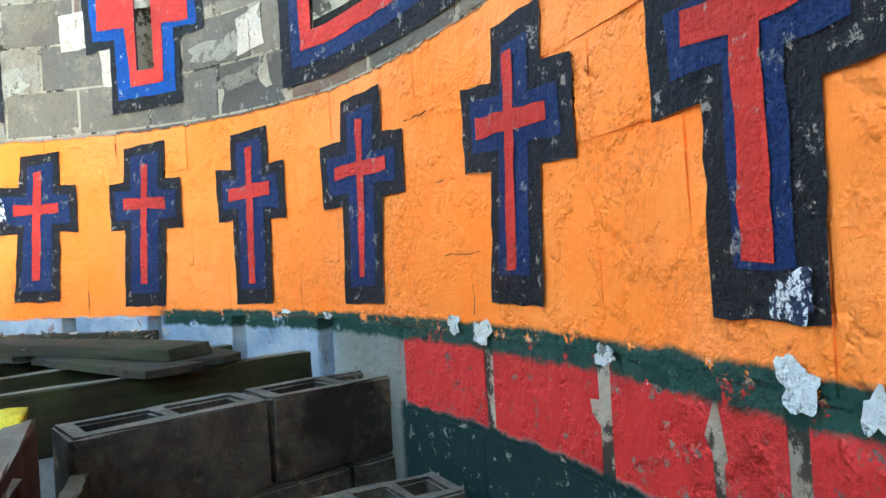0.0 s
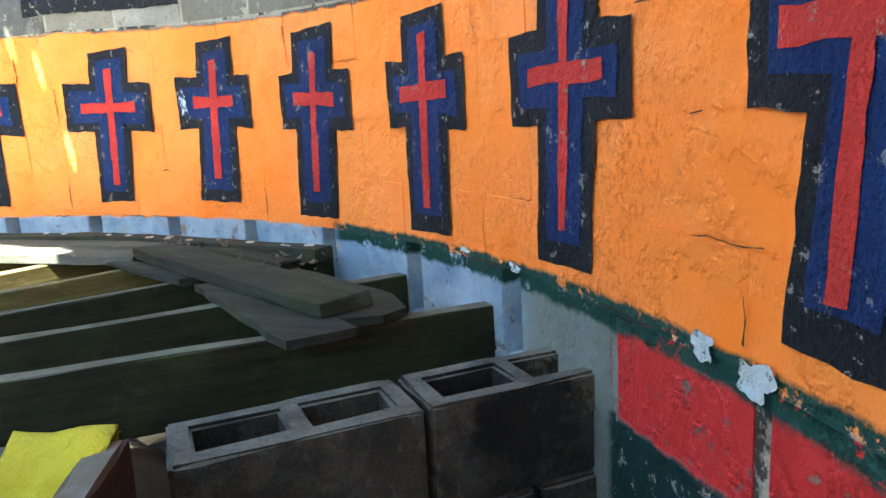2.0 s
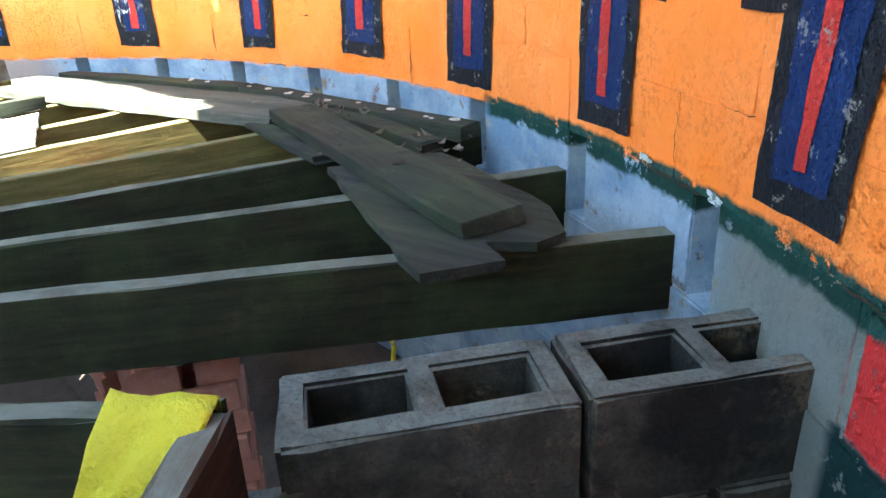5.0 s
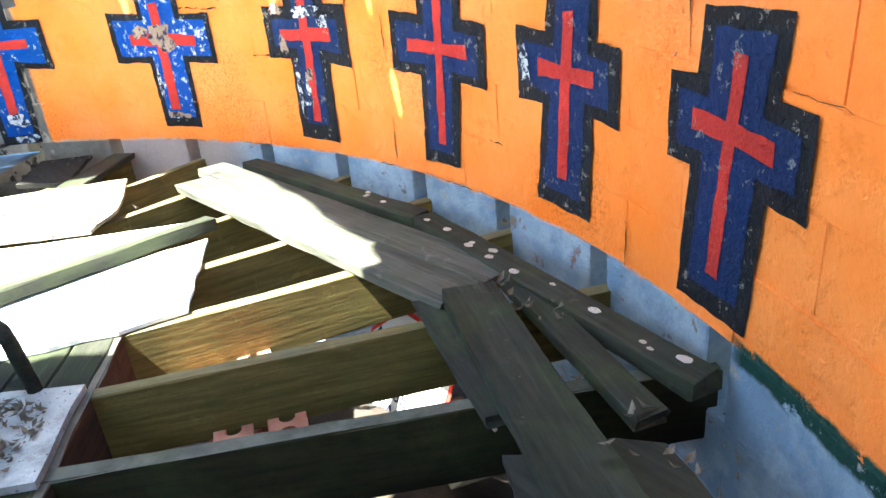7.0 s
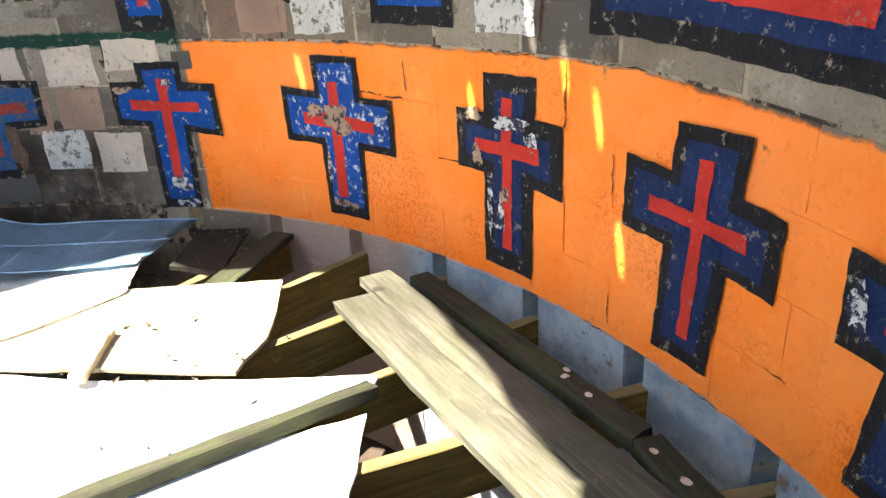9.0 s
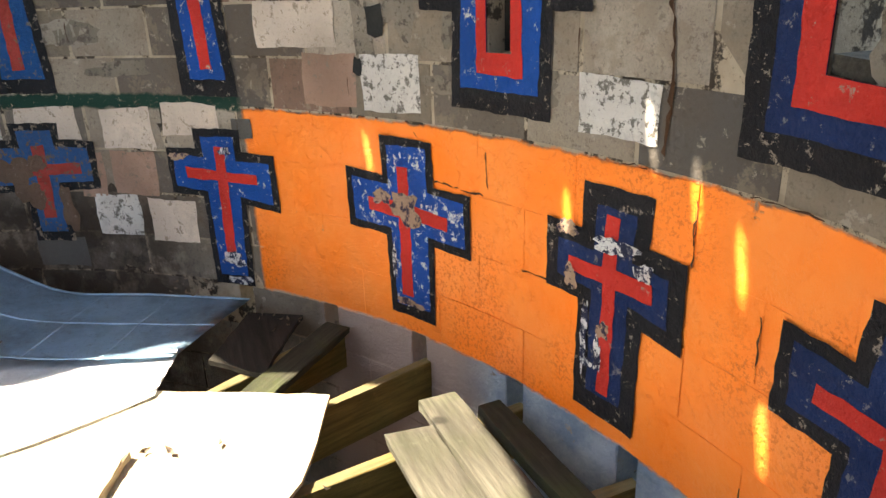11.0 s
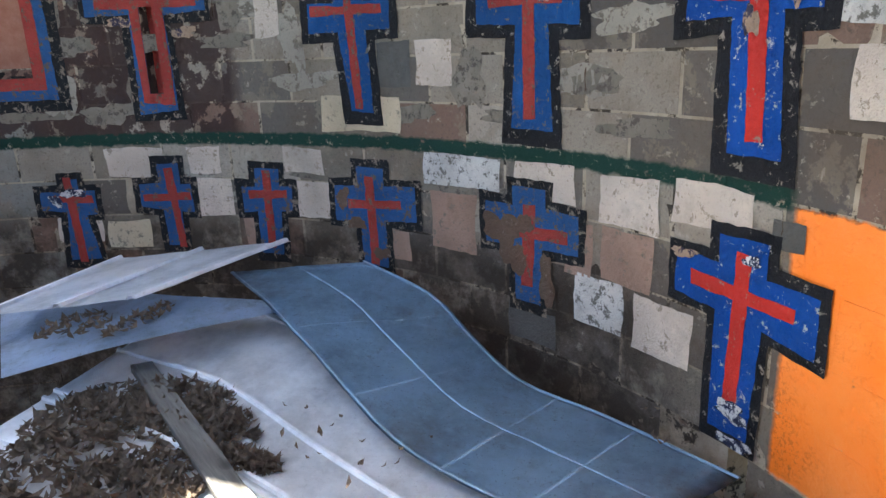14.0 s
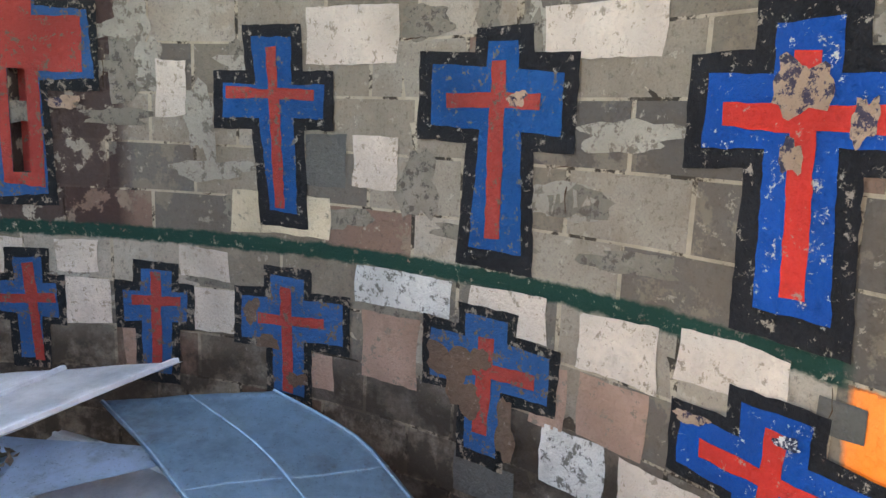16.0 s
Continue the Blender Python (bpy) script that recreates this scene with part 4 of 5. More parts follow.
# ---- sheet metal ----
def ribbon(name, rows, material, label, ribs=(), thick=0.004, across=16, category="metal sheet", sub=4, group="fallen metal sheets", folds=(), bead=0.0055):
    """A bent sheet laid through cross lines (left, right), with raised seams at the given shares of its width."""
    ob = thing(name, label, category, group)
    fine = []
    n = len(rows)
    for i in range(n - 1):
        p = [rows[max(0, min(n - 1, i + k))] for k in (-1, 0, 1, 2)]
        for s in range(sub):
            t = s / sub
            w = (-t / 2 + t * t - t**3 / 2, 1 - 2.5 * t * t + 1.5 * t**3, t / 2 + 2 * t * t - 1.5 * t**3, -t * t / 2 + t**3 / 2)
            fine.append([sum((Vector(p[k][e]) * w[k] for k in range(4)), Vector()) for e in (0, 1)])
    fine.append([Vector(rows[-1][0]), Vector(rows[-1][1])])
    bm = bmesh.new()
    grid = []
    for L, Q in fine:
        row = []
        for j in range(across + 1):
            f = j / across
            c = L.lerp(Q, f)
            c.z += 0.007 * noise.noise(c * 4.0) + 0.003 * noise.noise(c * 13.0)
            row.append(bm.verts.new(c))
        grid.append(row)
    for p, q in zip(grid, grid[1:]):
        for j in range(across):
            bm.faces.new((p[j], p[j + 1], q[j + 1], q[j]))
    bmesh.ops.solidify(bm, geom=bm.faces[:], thickness=thick)
    part("sheet", bm, material, ob, smooth=True)
    for f in ribs:
        bm = bmesh.new()
        prev = None
        for L, Q in fine:
            c = L.lerp(Q, f)
            side = (Q - L).normalized() * bead
            up = Vector((0, 0, bead))
            vs = [bm.verts.new(c - side), bm.verts.new(c - side * 0.6 + up), bm.verts.new(c + side * 0.6 + up), bm.verts.new(c + side)]
            if prev:
                for k in range(3):
                    bm.faces.new((prev[k], prev[k + 1], vs[k + 1], vs[k]))
            prev = vs
        part("seam", bm, material, ob)
    for f in folds:
        L, Q = fine[round(f * (len(fine) - 1))]
        run = (fine[-1][0] - fine[0][0]).normalized() * 0.007
        bm = bmesh.new()
        prev = None
        for j in range(across + 1):
            p = L.lerp(Q, j / across)
            p.z += 0.007 * noise.noise(p * 4.0) + 0.003 * noise.noise(p * 13.0)
            vs = [bm.verts.new(p - run), bm.verts.new(p + Vector((0, 0, 0.0014))), bm.verts.new(p + run)]
            if prev:
                for k in range(2):
                    bm.faces.new((prev[k], prev[k + 1], vs[k + 1], vs[k]))
            prev = vs
        part("fold", bm, material, ob)
    return ob


ribbon("roof_sheet", [((-5.30, -0.12, 1.66), (-5.52, 0.52, 1.70)), ((-5.0, 0.30, 1.645), (-5.36, 0.92, 1.63)), ((-4.72, 0.70, 1.585), (-5.16, 1.18, 1.54)),
                      ((-4.43, 1.15, 1.48), (-5.03, 1.42, 1.44)), ((-4.315, 1.503, 1.43), (-4.90, 1.76, 1.42)), ((-4.21, 1.86, 1.42), (-4.67, 2.19, 1.41))],
       M_STEELBLUE, "bent blue-grey metal roofing sheet lying in waves", (0.02, 0.5, 0.98), folds=(0.3, 0.52, 0.72, 0.86))
ribbon("roof_sheet", [((-3.95, -0.3, 1.40), (-5.3, -0.3, 1.52)), ((-3.92, 0.3, 1.40), (-5.12, 0.35, 1.52)), ((-3.85, 0.85, 1.40), (-4.74, 1.0, 1.455)), ((-3.80, 1.32, 1.402), (-4.5, 1.45, 1.40)), ((-3.98, 1.80, 1.404), (-4.27, 1.88, 1.41))],
       M_WHITESHEET, "pale metal sheet covered with dust and leaves", (0.12, 0.3, 0.34, 0.58, 0.97), bead=0.011)
ribbon("roof_sheet", [((-4.2, -0.28, 1.60), (-4.77, -1.03, 1.60)), ((-4.55, 0.0, 1.63), (-4.9, -0.54, 1.66)), ((-4.98, 0.36, 1.62), (-5.05, 0.25, 1.64))],
       M_TORN, "dull torn metal sheet with leaf litter", ())
ribbon("louvre_panel", [((-4.682, -0.097, 1.745), (-4.438, -0.695, 1.7)), ((-5.09, 0.01, 1.764), (-4.861, -0.762, 1.69)), ((-5.497, 0.118, 1.784), (-5.285, -0.83, 1.68))],
       M_LOUVRE, "white ribbed metal panel resting on sheets", (0.03, 0.5, 0.97), bead=0.016)
plank((-4.63, -0.07), (-4.02, 0.88), 0.085, 0.035, 1.455, M_POST, "grey timber post lying on the metal sheet", name="timber_post", z2=1.43)


# ---- patches of old paint on the bare blocks ----
M_WHITEPATCH = paint("chalky white paint", (0.52, 0.43, 0.35), 0.56, (0.34, 0.265, 0.20), 0.95)
M_CREAM = paint("cream paint", (0.52, 0.42, 0.29), 0.6, (0.28, 0.235, 0.175), 0.95)
M_PINK = paint("brown pink render", (0.30, 0.19, 0.14), 0.5, (0.22, 0.18, 0.14), 0.9)
M_SPECK = paint("speckled white paint", (0.50, 0.47, 0.43), 0.75, (0.17, 0.155, 0.135), 0.9)
M_DARKPATCH = paint("dark grey render", (0.10, 0.095, 0.085), 0.1, (0.2, 0.18, 0.15), 0.9)


def patch(a, b, z0, z1, material, label="patch of old paint"):
    g = random.Random(int(a * 31 + z0 * 100))
    e = lambda: g.uniform(-0.16, 0.16)
    h = lambda: g.uniform(-0.008, 0.008)
    pts = [(a + e(), z0 + h()), ((a + b) / 2, z0 + h()), (b + e(), z0 + h()), (b + e(), (z0 + z1) / 2), (b + e(), z1 + h()), ((a + b) / 2 + e(), z1 + h()), (a + e(), z1 + h()), (a + e(), (z0 + z1) / 2)]
    ob = coat("paint_patch", soft_edge(pts, g), 0.0019 if material in (M_DARKPATCH, M_HOLESHADE) else 0.0012, material, wall)
    return tagged(ob, label)


for a, b, z0, z1 in ((160.6, 168.0, 2.966, 3.17), (160.3, 164.0, 2.524, 2.717), (142.9, 150.1, 2.96, 3.12), (148.7, 154.4, 2.09, 2.235), (141.7, 146.5, 2.05, 2.235), (135.2, 140.7, 2.12, 2.26),
                     (185.9, 189.4, 2.08, 2.225), (185.1, 189.1, 1.85, 2.05), (174.0, 178.0, 1.86, 2.05), (178.0, 180.5, 2.76, 2.98), (123.2, 130.5, 2.49, 2.65), (138.7, 143.4, 1.625, 1.83),
                     (68.6, 72.3, 2.51, 2.66), (65.6, 68.3, 2.335, 2.48), (51.2, 53.9, 2.29, 2.42), (192.0, 198.0, 2.06, 2.22), (199.5, 204.0, 1.7, 1.85), (174.6, 179.0, 2.09, 2.22)):
    patch(a, b, z0, z1, M_WHITEPATCH, "patch of chalky white paint")
for a, b, z0, z1 in ((165.8, 174.3, 2.31, 2.47), (194.5, 199.0, 1.66, 1.82)):
    patch(a, b, z0, z1, M_CREAM, "patch of cream paint")
for a, b, z0, z1 in ((121.6, 126.5, 2.28, 2.47), (142.0, 146.3, 1.84, 2.04), (158.3, 163.0, 1.80, 2.06), (165.5, 168.5, 1.7, 1.84), (147.2, 149.5, 1.83, 2.03), (180.0, 184.0, 1.66, 1.84)):
    patch(a, b, z0, z1, M_PINK, "patch of brown-pink render")
for a, b, z0, z1 in ((144.3, 148.7, 1.645, 1.84), (155.8, 163.6, 2.09, 2.235), (116.1, 121.1, 2.28, 2.47), (99.0, 104.0, 2.30, 2.45), (126.8, 131.5, 2.70, 2.84)):
    patch(a, b, z0, z1, M_SPECK, "patch of speckled white paint")
for a, b, z0, z1 in ((164.5, 168.0, 2.517, 2.709), (150.5, 155.0, 1.47, 1.62), (132.0, 134.0, 2.12, 2.2)):
    patch(a, b, z0, z1, M_DARKPATCH, "patch of dark grey render")


M_RENDER = paint("grey cement render", (0.19, 0.162, 0.128), 0.75, (0.12, 0.10, 0.08), 0.95)
M_PALERENDER = paint("pale cement render", (0.30, 0.262, 0.21), 0.8, (0.18, 0.15, 0.12), 0.95)
g = random.Random(77)
for i in range(64):
    th = g.uniform(140, 206) if i % 3 else g.uniform(48, 135)
    z = g.choice((1.95, 2.1, 2.4, 2.55, 2.75, 2.95, 3.1)) if th > 141 else g.uniform(2.36, 3.2)
    tall = z > 2.5 and g.random() < 0.6
    blot(th, level(th, z), g.uniform(1.4, 3.0) if tall else g.uniform(3.5, 7.0), g.uniform(0.18, 0.36) if tall else g.uniform(0.05, 0.11), M_PALERENDER if g.random() < 0.45 else M_RENDER, wall, "render_smear", 0.0004 + 0.00001 * i, i + 200)


# holes and cracks; the holes' shade is painted as flat dark patches
for a, b, z0, z1 in ((120.9, 121.7, 2.40, 2.46), (118.9, 120.2, 2.53, 2.63)):
    patch(a, b, z0, z1, M_HOLESHADE, "flat dark patch painted as the shade of a hole")


def crack(pts, width, seed):
    g = random.Random(seed)
    line = []
    for (t0, z0), (t1, z1) in zip(pts, pts[1:]):
        n = max(2, int(math.hypot((t1 - t0) * 0.055, z1 - z0) / 0.018))
        line += [(t0 + (t1 - t0) * i / n + g.uniform(-0.07, 0.07), z0 + (z1 - z0) * i / n + g.uniform(-0.004, 0.004)) for i in range(n)]
    up = [(t + 0.18 * width * g.uniform(0.2, 1.0), z + 0.008 * width * g.uniform(0.2, 1.0)) for t, z in line]
    return coat("crack", line + up[::-1], 0.0022, M_CRACK, wall, (), True)


M_CRACK = rough_stuff("crack shadow", (0.045, 0.022, 0.012), (0.10, 0.045, 0.02), 20)
g = random.Random(21)
for i in range(70):
    k = g.randint(0, 8)
    z = ZB + COURSE * k
    t = g.uniform(20, 131) if k < 5 else g.uniform(50, 185)
    if g.random() < 0.5:
        crack([(t, z), (t + g.uniform(0.8, 3.5), z)], g.uniform(0.25, 0.8), i)
    else:
        n = round((t + 90) / (360 / 49) - (0.4 if k % 2 else -0.1))
        t = -90 + 360 / 49 * (n + (0.4 if k % 2 else -0.1))
        crack([(t, z + g.uniform(0.0, 0.08)), (t, z + g.uniform(0.11, 0.2))], g.uniform(0.25, 0.7), i)
crack([(98.6, 2.29), (98.3, 2.45), (98.7, 2.62), (98.5, 2.85)], 1.6, 90)
crack([(116.6, 2.22), (115.2, 2.15), (115.0, 2.06), (110.5, 2.05)], 1.0, 91)
crack([(110.6, 2.19), (110.4, 2.06)], 0.8, 92)


# ---- small things ----
def leaf_litter(name, spots, n, label, seed, size=0.022):
    """Dead curled leaves, strewn in the given spots (x, y, radius x, radius y, z)."""
    g = random.Random(seed)
    verts, faces = [], []
    for i in range(n):
        x0, y0, rx, ry, z0 = spots[i % len(spots)]
        r, a = math.sqrt(g.random()), g.uniform(0, 6.283)
        p = Vector((x0 + rx * r * math.cos(a), y0 + ry * r * math.sin(a), z0 + g.uniform(0.002, 0.03) * (1.15 - r)))
        m = Euler((g.uniform(-0.8, 0.8), g.uniform(-0.8, 0.8), g.uniform(0, 6.28))).to_matrix()
        s = size * g.uniform(0.6, 1.5)
        k = len(verts)
        for c in ((-s, 0, 0.3 * s), (0, -0.42 * s, 0), (0, 0.42 * s, 0), (s, 0, 0.4 * s), (0, 0, -0.25 * s)):
            verts.append(p + m @ Vector(c))
        faces += [(k, k + 1, k + 4), (k, k + 4, k + 2), (k + 1, k + 3, k + 4), (k + 4, k + 3, k + 2)]
    me = bpy.data.meshes.new(name)
    me.from_pydata(verts, [], faces)
    me.materials.append(M_LEAF)
    return tagged(new(name, me), label, "leaves", kind="stuff")


# bushes added outside so that the open windows look dark from above
hedge = leaf_litter("hedge", [at(22 + 10 * i, 6.6 + 0.4 * (i % 2), 0.3 + 0.55 * k)[:2] + (0.75, 0.75, 0.5 + 0.55 * k) for i in range(10) for k in range(5)], 15000, "dark green bushes added to darken the windows", 12, 0.11)
hedge["category"] = "bushes"
hedge.data.materials[0] = rough_stuff("bush leaves", (0.018, 0.035, 0.010), (0.05, 0.075, 0.022), 9)
leaf_litter("leaf_litter", [(-4.16, 0.16, 0.30, 0.30, 1.435), (-4.30, 0.02, 0.26, 0.22, 1.445), (-4.05, 0.45, 0.16, 0.24, 1.42), (-4.52, 0.22, 0.10, 0.24, 1.455), (-4.42, 0.42, 0.08, 0.2, 1.445), (-4.36, 0.25, 0.07, 0.45, 1.445), (-4.25, 0.65, 0.06, 0.2, 1.43)], 2600, "heap of dry brown leaves on the metal sheet", 3, 0.027)
leaf_litter("leaf_litter", [(-4.55, -0.30, 0.16, 0.12, 1.66), (-4.7, -0.1, 0.2, 0.05, 1.655)], 160, "dry leaves on the torn metal sheet", 4)
leaf_litter("leaf_litter", [(-4.5, 2.3, 0.25, 0.12, 1.37), (-4.85, 1.95, 0.12, 0.12, 1.44), (-1.15, 2.42, 0.25, 0.2, 1.40), (-1.62, 2.70, 0.2, 0.06, 1.40), (-3.3, 1.9, 0.5, 0.4, 1.395), (-4.4, 0.9, 0.3, 0.4, 1.47)], 110, "scattered dry leaves and crumbs", 5, 0.016)
leaf_litter("debris", [(-2.1, 1.58, 0.12, 0.10, 1.376), (-2.0, 1.52, 0.10, 0.08, 1.376)], 260, "brown crumbs of rot on the dirty board", 6, 0.012)


def tube(bm, pts, r, seg=8):
    prev = None
    for i, p in enumerate(pts):
        p = Vector(p)
        d = (Vector(pts[min(i + 1, len(pts) - 1)]) - Vector(pts[max(i - 1, 0)])).normalized()
        u = d.orthogonal().normalized()
        w = d.cross(u)
        if prev:
            u = (prev[1] - d * prev[1].dot(d)).normalized()
            w = d.cross(u)
        ring = [bm.verts.new(p + (u * math.cos(2 * math.pi * k / seg) + w * math.sin(2 * math.pi * k / seg)) * r) for k in range(seg)]
        if prev:
            for k in range(seg):
                bm.faces.new((prev[0][k], prev[0][(k + 1) % seg], ring[(k + 1) % seg], ring[k]))
        else:
            bm.faces.new(ring[::-1])
        prev = (ring, u)
    bm.faces.new(prev[0])


# low metal bench: plate and bent tube legs
bench = thing("metal_bench", "low blue-grey metal bench with bent tube legs on the deck", "bench")
bench.matrix_world = pose(-2.30, 1.46, 1.356, 0, 0, 30)
bm = box_bm(0.34, 0.30, 0.02, 0.008)
bmesh.ops.translate(bm, vec=(-0.17, 0, 0.215), verts=bm.verts)
part("seat", bm, M_STEELBLUE, bench)
for sx in (-1, 1):
    for sy in (-1, 1):
        bm = bmesh.new()
        tube(bm, [(sx * 0.10, sy * 0.13, 0.205), (sx * 0.15, sy * 0.135, 0.2), (sx * 0.172, sy * 0.138, 0.18), (sx * 0.178, sy * 0.14, 0.15), (sx * 0.19, sy * 0.15, 0.0)], 0.017, 10)
        part("leg", bm, M_PLANK, bench, "dark bent tube leg", True)

# yellow tape, draped
def drape(name, pts, width, label, bars=0):
    t = thing(name, label, "tape", "yellow warning tape")
    bm = bmesh.new()
    prev = None
    g = random.Random(9)
    mid = []
    for i in range((len(pts) - 1) * 6 + 1):
        k, f = divmod(i, 6)
        a, b = Vector(pts[min(k, len(pts) - 1)]), Vector(pts[min(k + 1, len(pts) - 1)])
        c = a.lerp(b, f / 6)
        side = Vector((0.75 + 0.3 * math.sin(i * 0.7), 0.5, 0.35 * math.cos(i * 0.9))).normalized() * width / 2
        row = [bm.verts.new(c - side), bm.verts.new(c + Vector((0, 0, 0.008 * math.sin(i * 1.3)))), bm.verts.new(c + side)]
        if prev:
            for j in range(2):
                bm.faces.new((prev[j], prev[j + 1], row[j + 1], row[j]))
        prev = row
        mid.append((c, side))
    bmesh.ops.solidify(bm, geom=bm.faces[:], thickness=0.0006)
    part("strip", bm, M_TAPE, t)
    return t


TAPE = [((-0.89, 1.47, 1.30), (-0.76, 1.53, 1.31)), ((-0.865, 1.445, 1.38), (-0.735, 1.515, 1.38)), ((-0.83, 1.395, 1.352), (-0.712, 1.435, 1.342)), ((-0.825, 1.375, 1.318), (-0.735, 1.395, 1.305)), ((-0.85, 1.355, 1.27), (-0.79, 1.365, 1.27)), ((-0.875, 1.335, 1.225), (-0.835, 1.345, 1.225)), ((-0.93, 1.30, 1.182), (-0.89, 1.31, 1.175))]
tape = thing("warning_tape", "torn yellow warning tape hanging over a beam", "tape", "yellow warning tape")
bm = bmesh.new()
prev = None
for k, (L, Q) in enumerate(TAPE):
    row = [bm.verts.new(Vector(L).lerp(Vector(Q), f / 5) + Vector((0, -0.006 + 0.006 * math.sin(f * 2.1 + k * 1.7), 0.003 * math.sin(f * 1.7 + k)))) for f in range(6)]
    for f in range(5) if prev else ():
        bm.faces.new((prev[f], prev[f + 1], row[f + 1], row[f]))
    prev = row
bmesh.ops.subdivide_edges(bm, edges=bm.edges[:], cuts=2, use_grid_fill=True, smooth=0.6)
bmesh.ops.solidify(bm, geom=bm.faces[:], thickness=0.0008)
part("strip", bm, M_TAPE, tape, smooth=True)
plank((-1.10, 1.28), (-0.75, 1.505), 0.04, 0.18, 1.18, M_JOIST, "dark beam behind the stair wall", name="timber_beam")
drape("warning_tape", [(-0.57, 1.40, 1.22), (-0.54, 1.42, 1.10), (-0.52, 1.45, 0.98), (-0.46, 1.46, 0.94)], 0.06, "strip of yellow warning tape beside the stair")
plank((-0.53, 1.19), (-0.82, 0.98), 0.1, 0.04, 1.30, M_BOARD, "brown board end beside the stair", name="board")
plank((-0.58, 1.36), (-0.66, 1.53), 0.03, 0.3, 0.95, M_JOIST, "mossy board leaning beside the stair", name="board")


# heap of rubble under the floor, with a sign on it
def heap(name, cx, cy, rx, ry, h, label, seed):
    bm = bmesh.new()
    n, mrow = 26, 9
    noise_at = lambda x, y: noise.noise(Vector((x * 3.1, y * 3.1, seed))) * 0.5 + noise.noise(Vector((x * 11, y * 11, seed))) * 0.25
    rows = []
    for j in range(mrow + 1):
        f = j / mrow
        row = []
        for i in range(n):
            a = 2 * math.pi * i / n
            x, y = cx + rx * f * math.cos(a), cy + ry * f * math.sin(a)
            row.append(bm.verts.new((x, y, GROUND - 0.01 + max(0.0, h * (1 - f * f) + h * 0.35 * noise_at(x, y)) * (1 - f**6))))
        rows.append(row)
    for p, q in zip(rows, rows[1:]):
        for i in range(n):
            bm.faces.new((p[i], p[(i + 1) % n], q[(i + 1) % n], q[i]))
    return tagged(part(name, bm, M_GROUND, smooth=True), label, "rubble", kind="stuff")


heap("rubble", -2.2, 2.55, 1.15, 0.5, 0.36, "brown heap of rubble and rot under the floor", 2.5)
heap("rubble", -1.1, 2.2, 0.7, 0.55, 0.22, "dark heap of rubble under the floor", 4.5)
sign = thing("octagon_sign", "white octagonal sign with a red border and dark lettering", "sign")
sign.matrix_world = pose(-2.50, 2.86, 0.66, 68, 4, -1)
for nm, r, z, mt in (("plate", 0.29, 0.0, M_RED), ("face", 0.27, 0.004, rough_stuff("white sign face", (0.72, 0.72, 0.72), (0.8, 0.8, 0.8), 8, 0.5, 0.1))):
    bm = bmesh.new()
    vs = [bm.verts.new((r * math.cos(radians(22.5 + 45 * i)), r * math.sin(radians(22.5 + 45 * i)), z)) for i in range(8)]
    f = bm.faces.new(vs)
    ext = bmesh.ops.extrude_face_region(bm, geom=[f])
    bmesh.ops.translate(bm, vec=(0, 0, -0.003), verts=[v for v in ext["geom"] if isinstance(v, bmesh.types.BMVert)])
    part(nm, bm, mt, sign)
M_INK = rough_stuff("sign ink", (0.03, 0.03, 0.06), (0.05, 0.05, 0.08), 20, 0.6, 0.05)
for i, word in enumerate(("AROUND", "THE", "HORSE", "NOW ON")):
    cu = bpy.data.curves.new("lettering", "FONT")
    cu.body, cu.size, cu.extrude = word, 0.095, 0.0008
    cu.materials.append(M_INK)
    ob = new("lettering", cu)
    ob.parent = sign
    ob.location = (-0.235, 0.08 - 0.09 * i, 0.006)
# pale boards added to stand for bright glare under the floor
plank((-2.10, 2.66), (-2.03, 2.95), 0.12, 0.015, 0.66, M_PALE, "pale board added on the rubble as a bright patch", name="board")

plank((-2.26, 2.62), (-2.20, 2.92), 0.09, 0.012, 0.665, M_PALE, "pale scrap of board added as a bright patch in the sun", name="board")
plank((-1.95, 2.62), (-1.86, 2.90), 0.10, 0.012, 0.66, M_PALE, "pale scrap of board added as a bright patch under the joists", name="board")

# droppings and rope
g = random.Random(8)
for i in range(16):
    f = g.random()
    x, y = -1.2 - 1.9 * f, 2.705 + 0.19 * min(1, f * 1.7) + g.uniform(-0.02, 0.02)
    bm = bmesh.new()
    bmesh.ops.create_icosphere(bm, subdivisions=2, radius=0.011 * g.uniform(0.6, 1.3))
    bmesh.ops.transform(bm, matrix=Matrix.Diagonal((1.3, 0.9, 0.25, 1)), verts=bm.verts)
    for v in bm.verts:
        v.co += Vector((g.uniform(-1, 1), g.uniform(-1, 1), 0)) * 0.002
    ob = part("bird_dropping", bm, M_WHITEPATCH)
    ob.location = (x, y, 1.4045)
    tagged(ob, "white bird dropping on the rotten plank", "dropping", "bird droppings")
rope = bmesh.new()
tube(rope, [(-0.93 + 0.03 * math.sin(i * 0.8), 2.02 + 0.02 * math.cos(i * 1.1), 1.16 - 0.05 * i) for i in range(16)], 0.005, 6)
tagged(part("cord", rope, M_TAPE, smooth=True), "thin yellow cord hanging under the floor", "cord")
cloth = bmesh.new()
for k in range(5):
    tube(cloth, [(-1.28 + 0.05 * math.cos(i * 0.9 + k), 1.78 + 0.04 * math.sin(i * 0.8 + k * 1.3), 1.13 + 0.012 * math.sin(i * 1.7 + k)) for i in range(9)], 0.006, 6)
tagged(part("rope", cloth, M_PALE, smooth=True), "coil of frayed rope on the bricks", "rope")

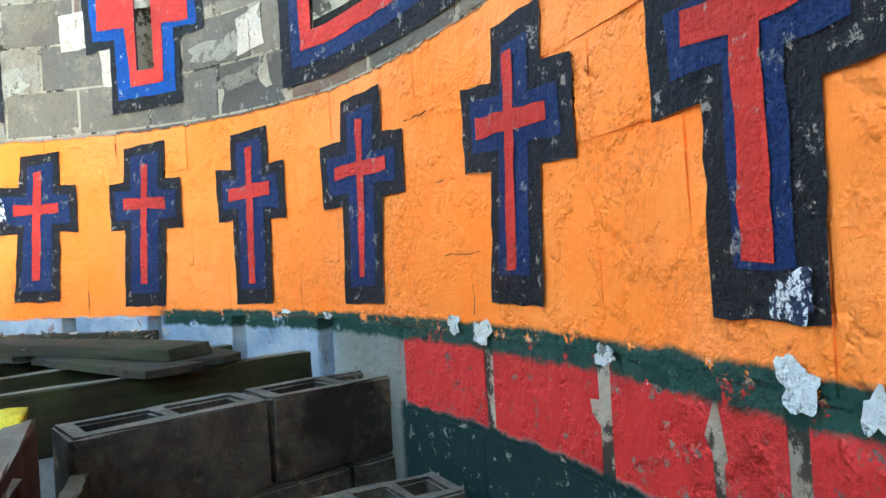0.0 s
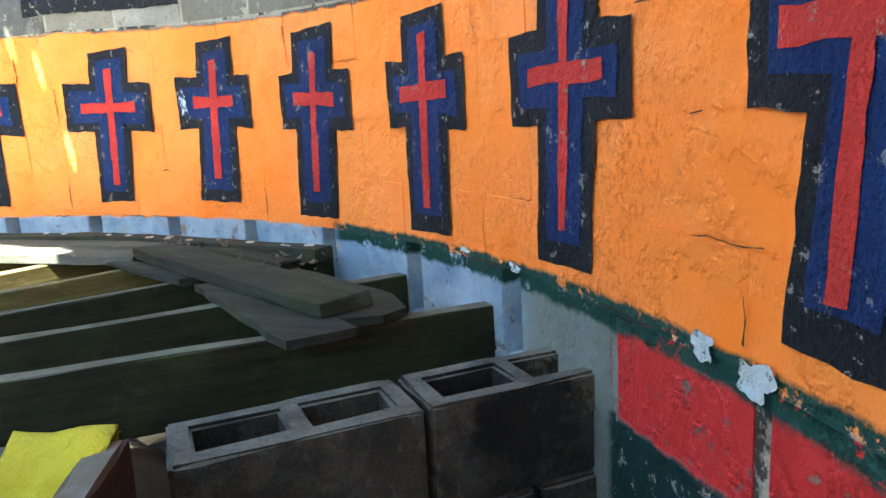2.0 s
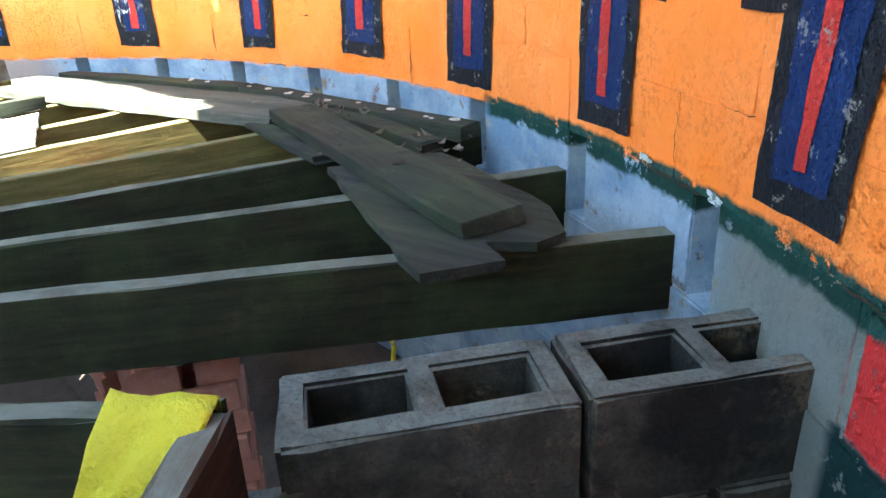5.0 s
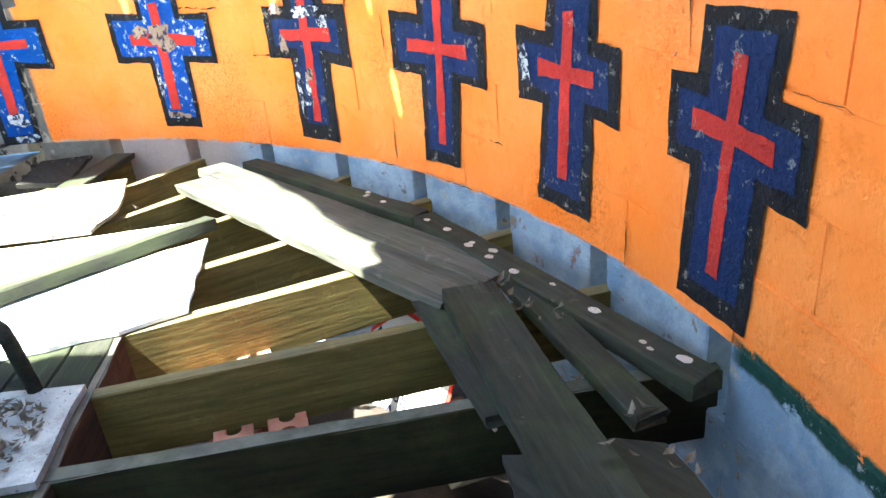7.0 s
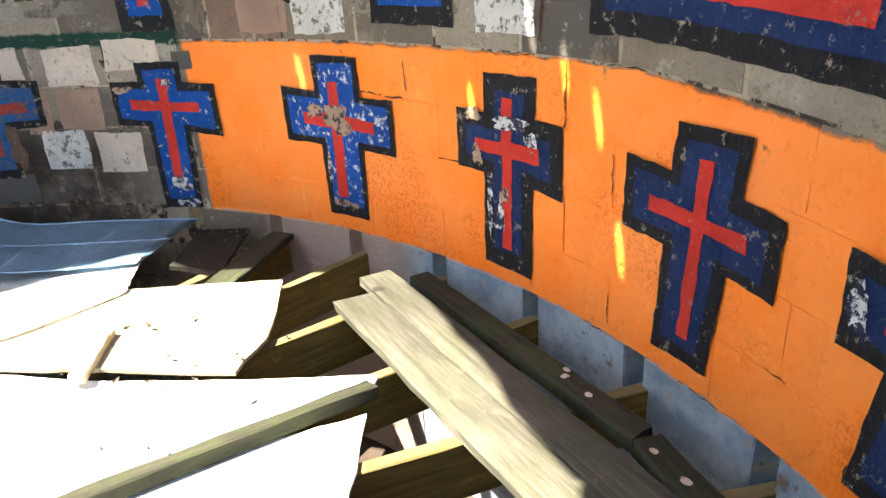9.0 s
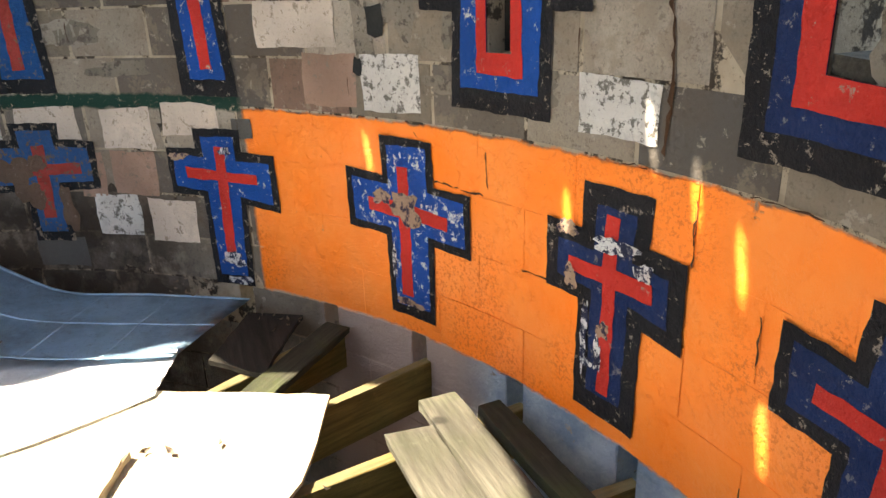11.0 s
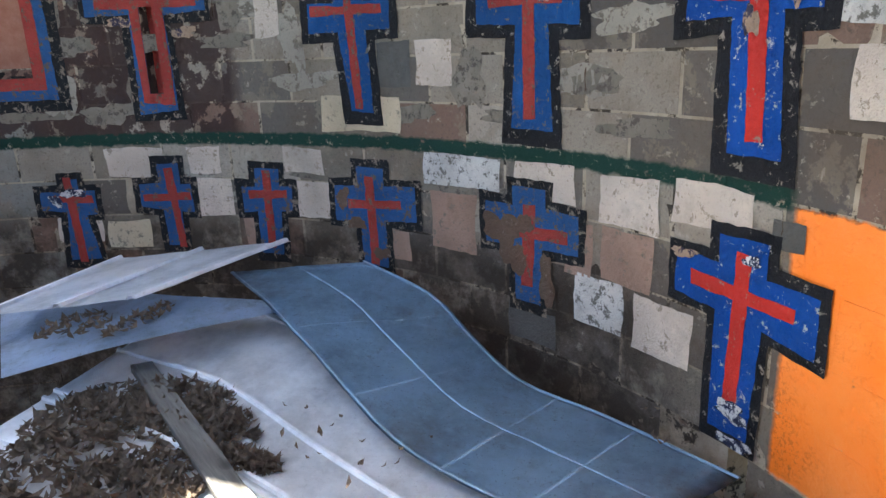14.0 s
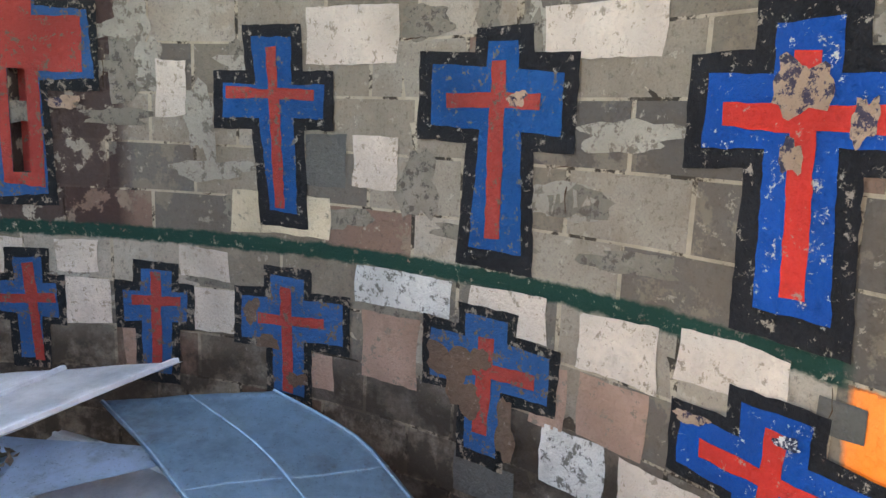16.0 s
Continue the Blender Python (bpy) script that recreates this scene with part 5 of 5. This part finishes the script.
# ---- the wall's blocks ----
TONES = [(0.21, 0.172, 0.13), (0.15, 0.126, 0.103), (0.28, 0.232, 0.176), (0.11, 0.096, 0.083), (0.40, 0.335, 0.265), (0.22, 0.135, 0.098), (0.32, 0.268, 0.208), (0.165, 0.14, 0.115)]
rnd = random.Random(11)
STEP = 360 / 49


def block_bm(t0, t1, seed, turn=None, z0=0.0):
    """One wall block with an uneven face, about the origin."""
    n = 3
    g = random.Random(seed)
    bm = bmesh.new()
    h = COURSE - 0.010
    grid = []
    for i in range(n + 1):
        a = radians(t0 + (t1 - t0) * i / n)
        row = []
        for j in range(3):
            z, r = z0 + 0.005 + h * j / 2, R + g.uniform(0.0, 0.0035)
            z = level(turn + t0 + (t1 - t0) * i / n, z) if turn is not None else z
            row.append(bm.verts.new((r * math.cos(a), r * math.sin(a), z - z0)))
        grid.append(row)
    for p, q in zip(grid, grid[1:]):
        for j in range(2):
            bm.faces.new((p[j], p[j + 1], q[j + 1], q[j]))
    edge = [e for e in bm.edges if e.is_boundary]
    ext = bmesh.ops.extrude_edge_only(bm, edges=edge)
    for v in [x for x in ext["geom"] if isinstance(x, bmesh.types.BMVert)]:
        d = Vector((v.co.x, v.co.y, 0)).normalized()
        v.co += d * 0.03
    return bm


GAP = math.degrees(0.0035 / R)
WIDE = [finish(block_bm(-STEP / 2 + 2.3 * GAP, STEP / 2 - 2.3 * GAP, s + 20), "block", M_WALL) for s in range(6)]
WHOLE = [finish(block_bm(-STEP / 2 + GAP, STEP / 2 - GAP, s), "block", M_WALL) for s in range(6)]
rest = bmesh.new()
FOOT = [14.0, 20.5, 27.1, 33.6, 40.2, 46.95] + [55.6 + 8.8 * i for i in range(10)]
for k in range(-6, 11):
    z0 = ZB + COURSE * k
    spans = [(-90 + STEP * (i + (0.5 if k % 2 else 0.0) - 0.1), -90 + STEP * (i + (0.5 if k % 2 else 0.0) + 0.9)) for i in range(49)]
    if k == -1:
        spans = [s for s in spans if s[1] < 13.5 or s[0] > FOOT[-1] - 0.5] + list(zip(FOOT, FOOT[1:]))
    for i, (a0, b0) in enumerate(spans):
        tc = (a0 + b0) / 2
        near = 14 < tc < 206 and -1 <= k <= 8
        bare = k >= 4 or tc > 133
        gap = GAP * (4.6 if k == -1 and tc < 41 else 2.3 if bare else 1.0)
        for a, b in clipped(a0, b0, z0, z0 + COURSE):
            if near:
                whole = b - a > STEP - 0.05 and (k < 0 or tc > 97) and k != -1
                me = (WIDE if bare else WHOLE)[(i * 7 + k * 3) % 6] if whole else finish(block_bm(a - tc + gap, b - tc - gap, i * 31 + k, tc, z0), "block", M_WALL)
                ob = new("block", me)
                shove = rnd.uniform(0.0, 0.002)
                ob.matrix_world = pose(CX + shove * math.cos(radians(tc)), CY + shove * math.sin(radians(tc)), z0, 0, 0, tc)
                ob.parent = wall
                ob.color = (*rnd.choice(TONES), 1)
            else:
                into(rest, block_bm(a + GAP, b - GAP, i + k, 0.0, z0), Matrix.Translation((CX, CY, z0)))
ob = part("far_blocks", rest, M_WALL, wall)
ob.color = (0.26, 0.245, 0.21, 1)
tagged(ob, "grey concrete blocks", kind="stuff")
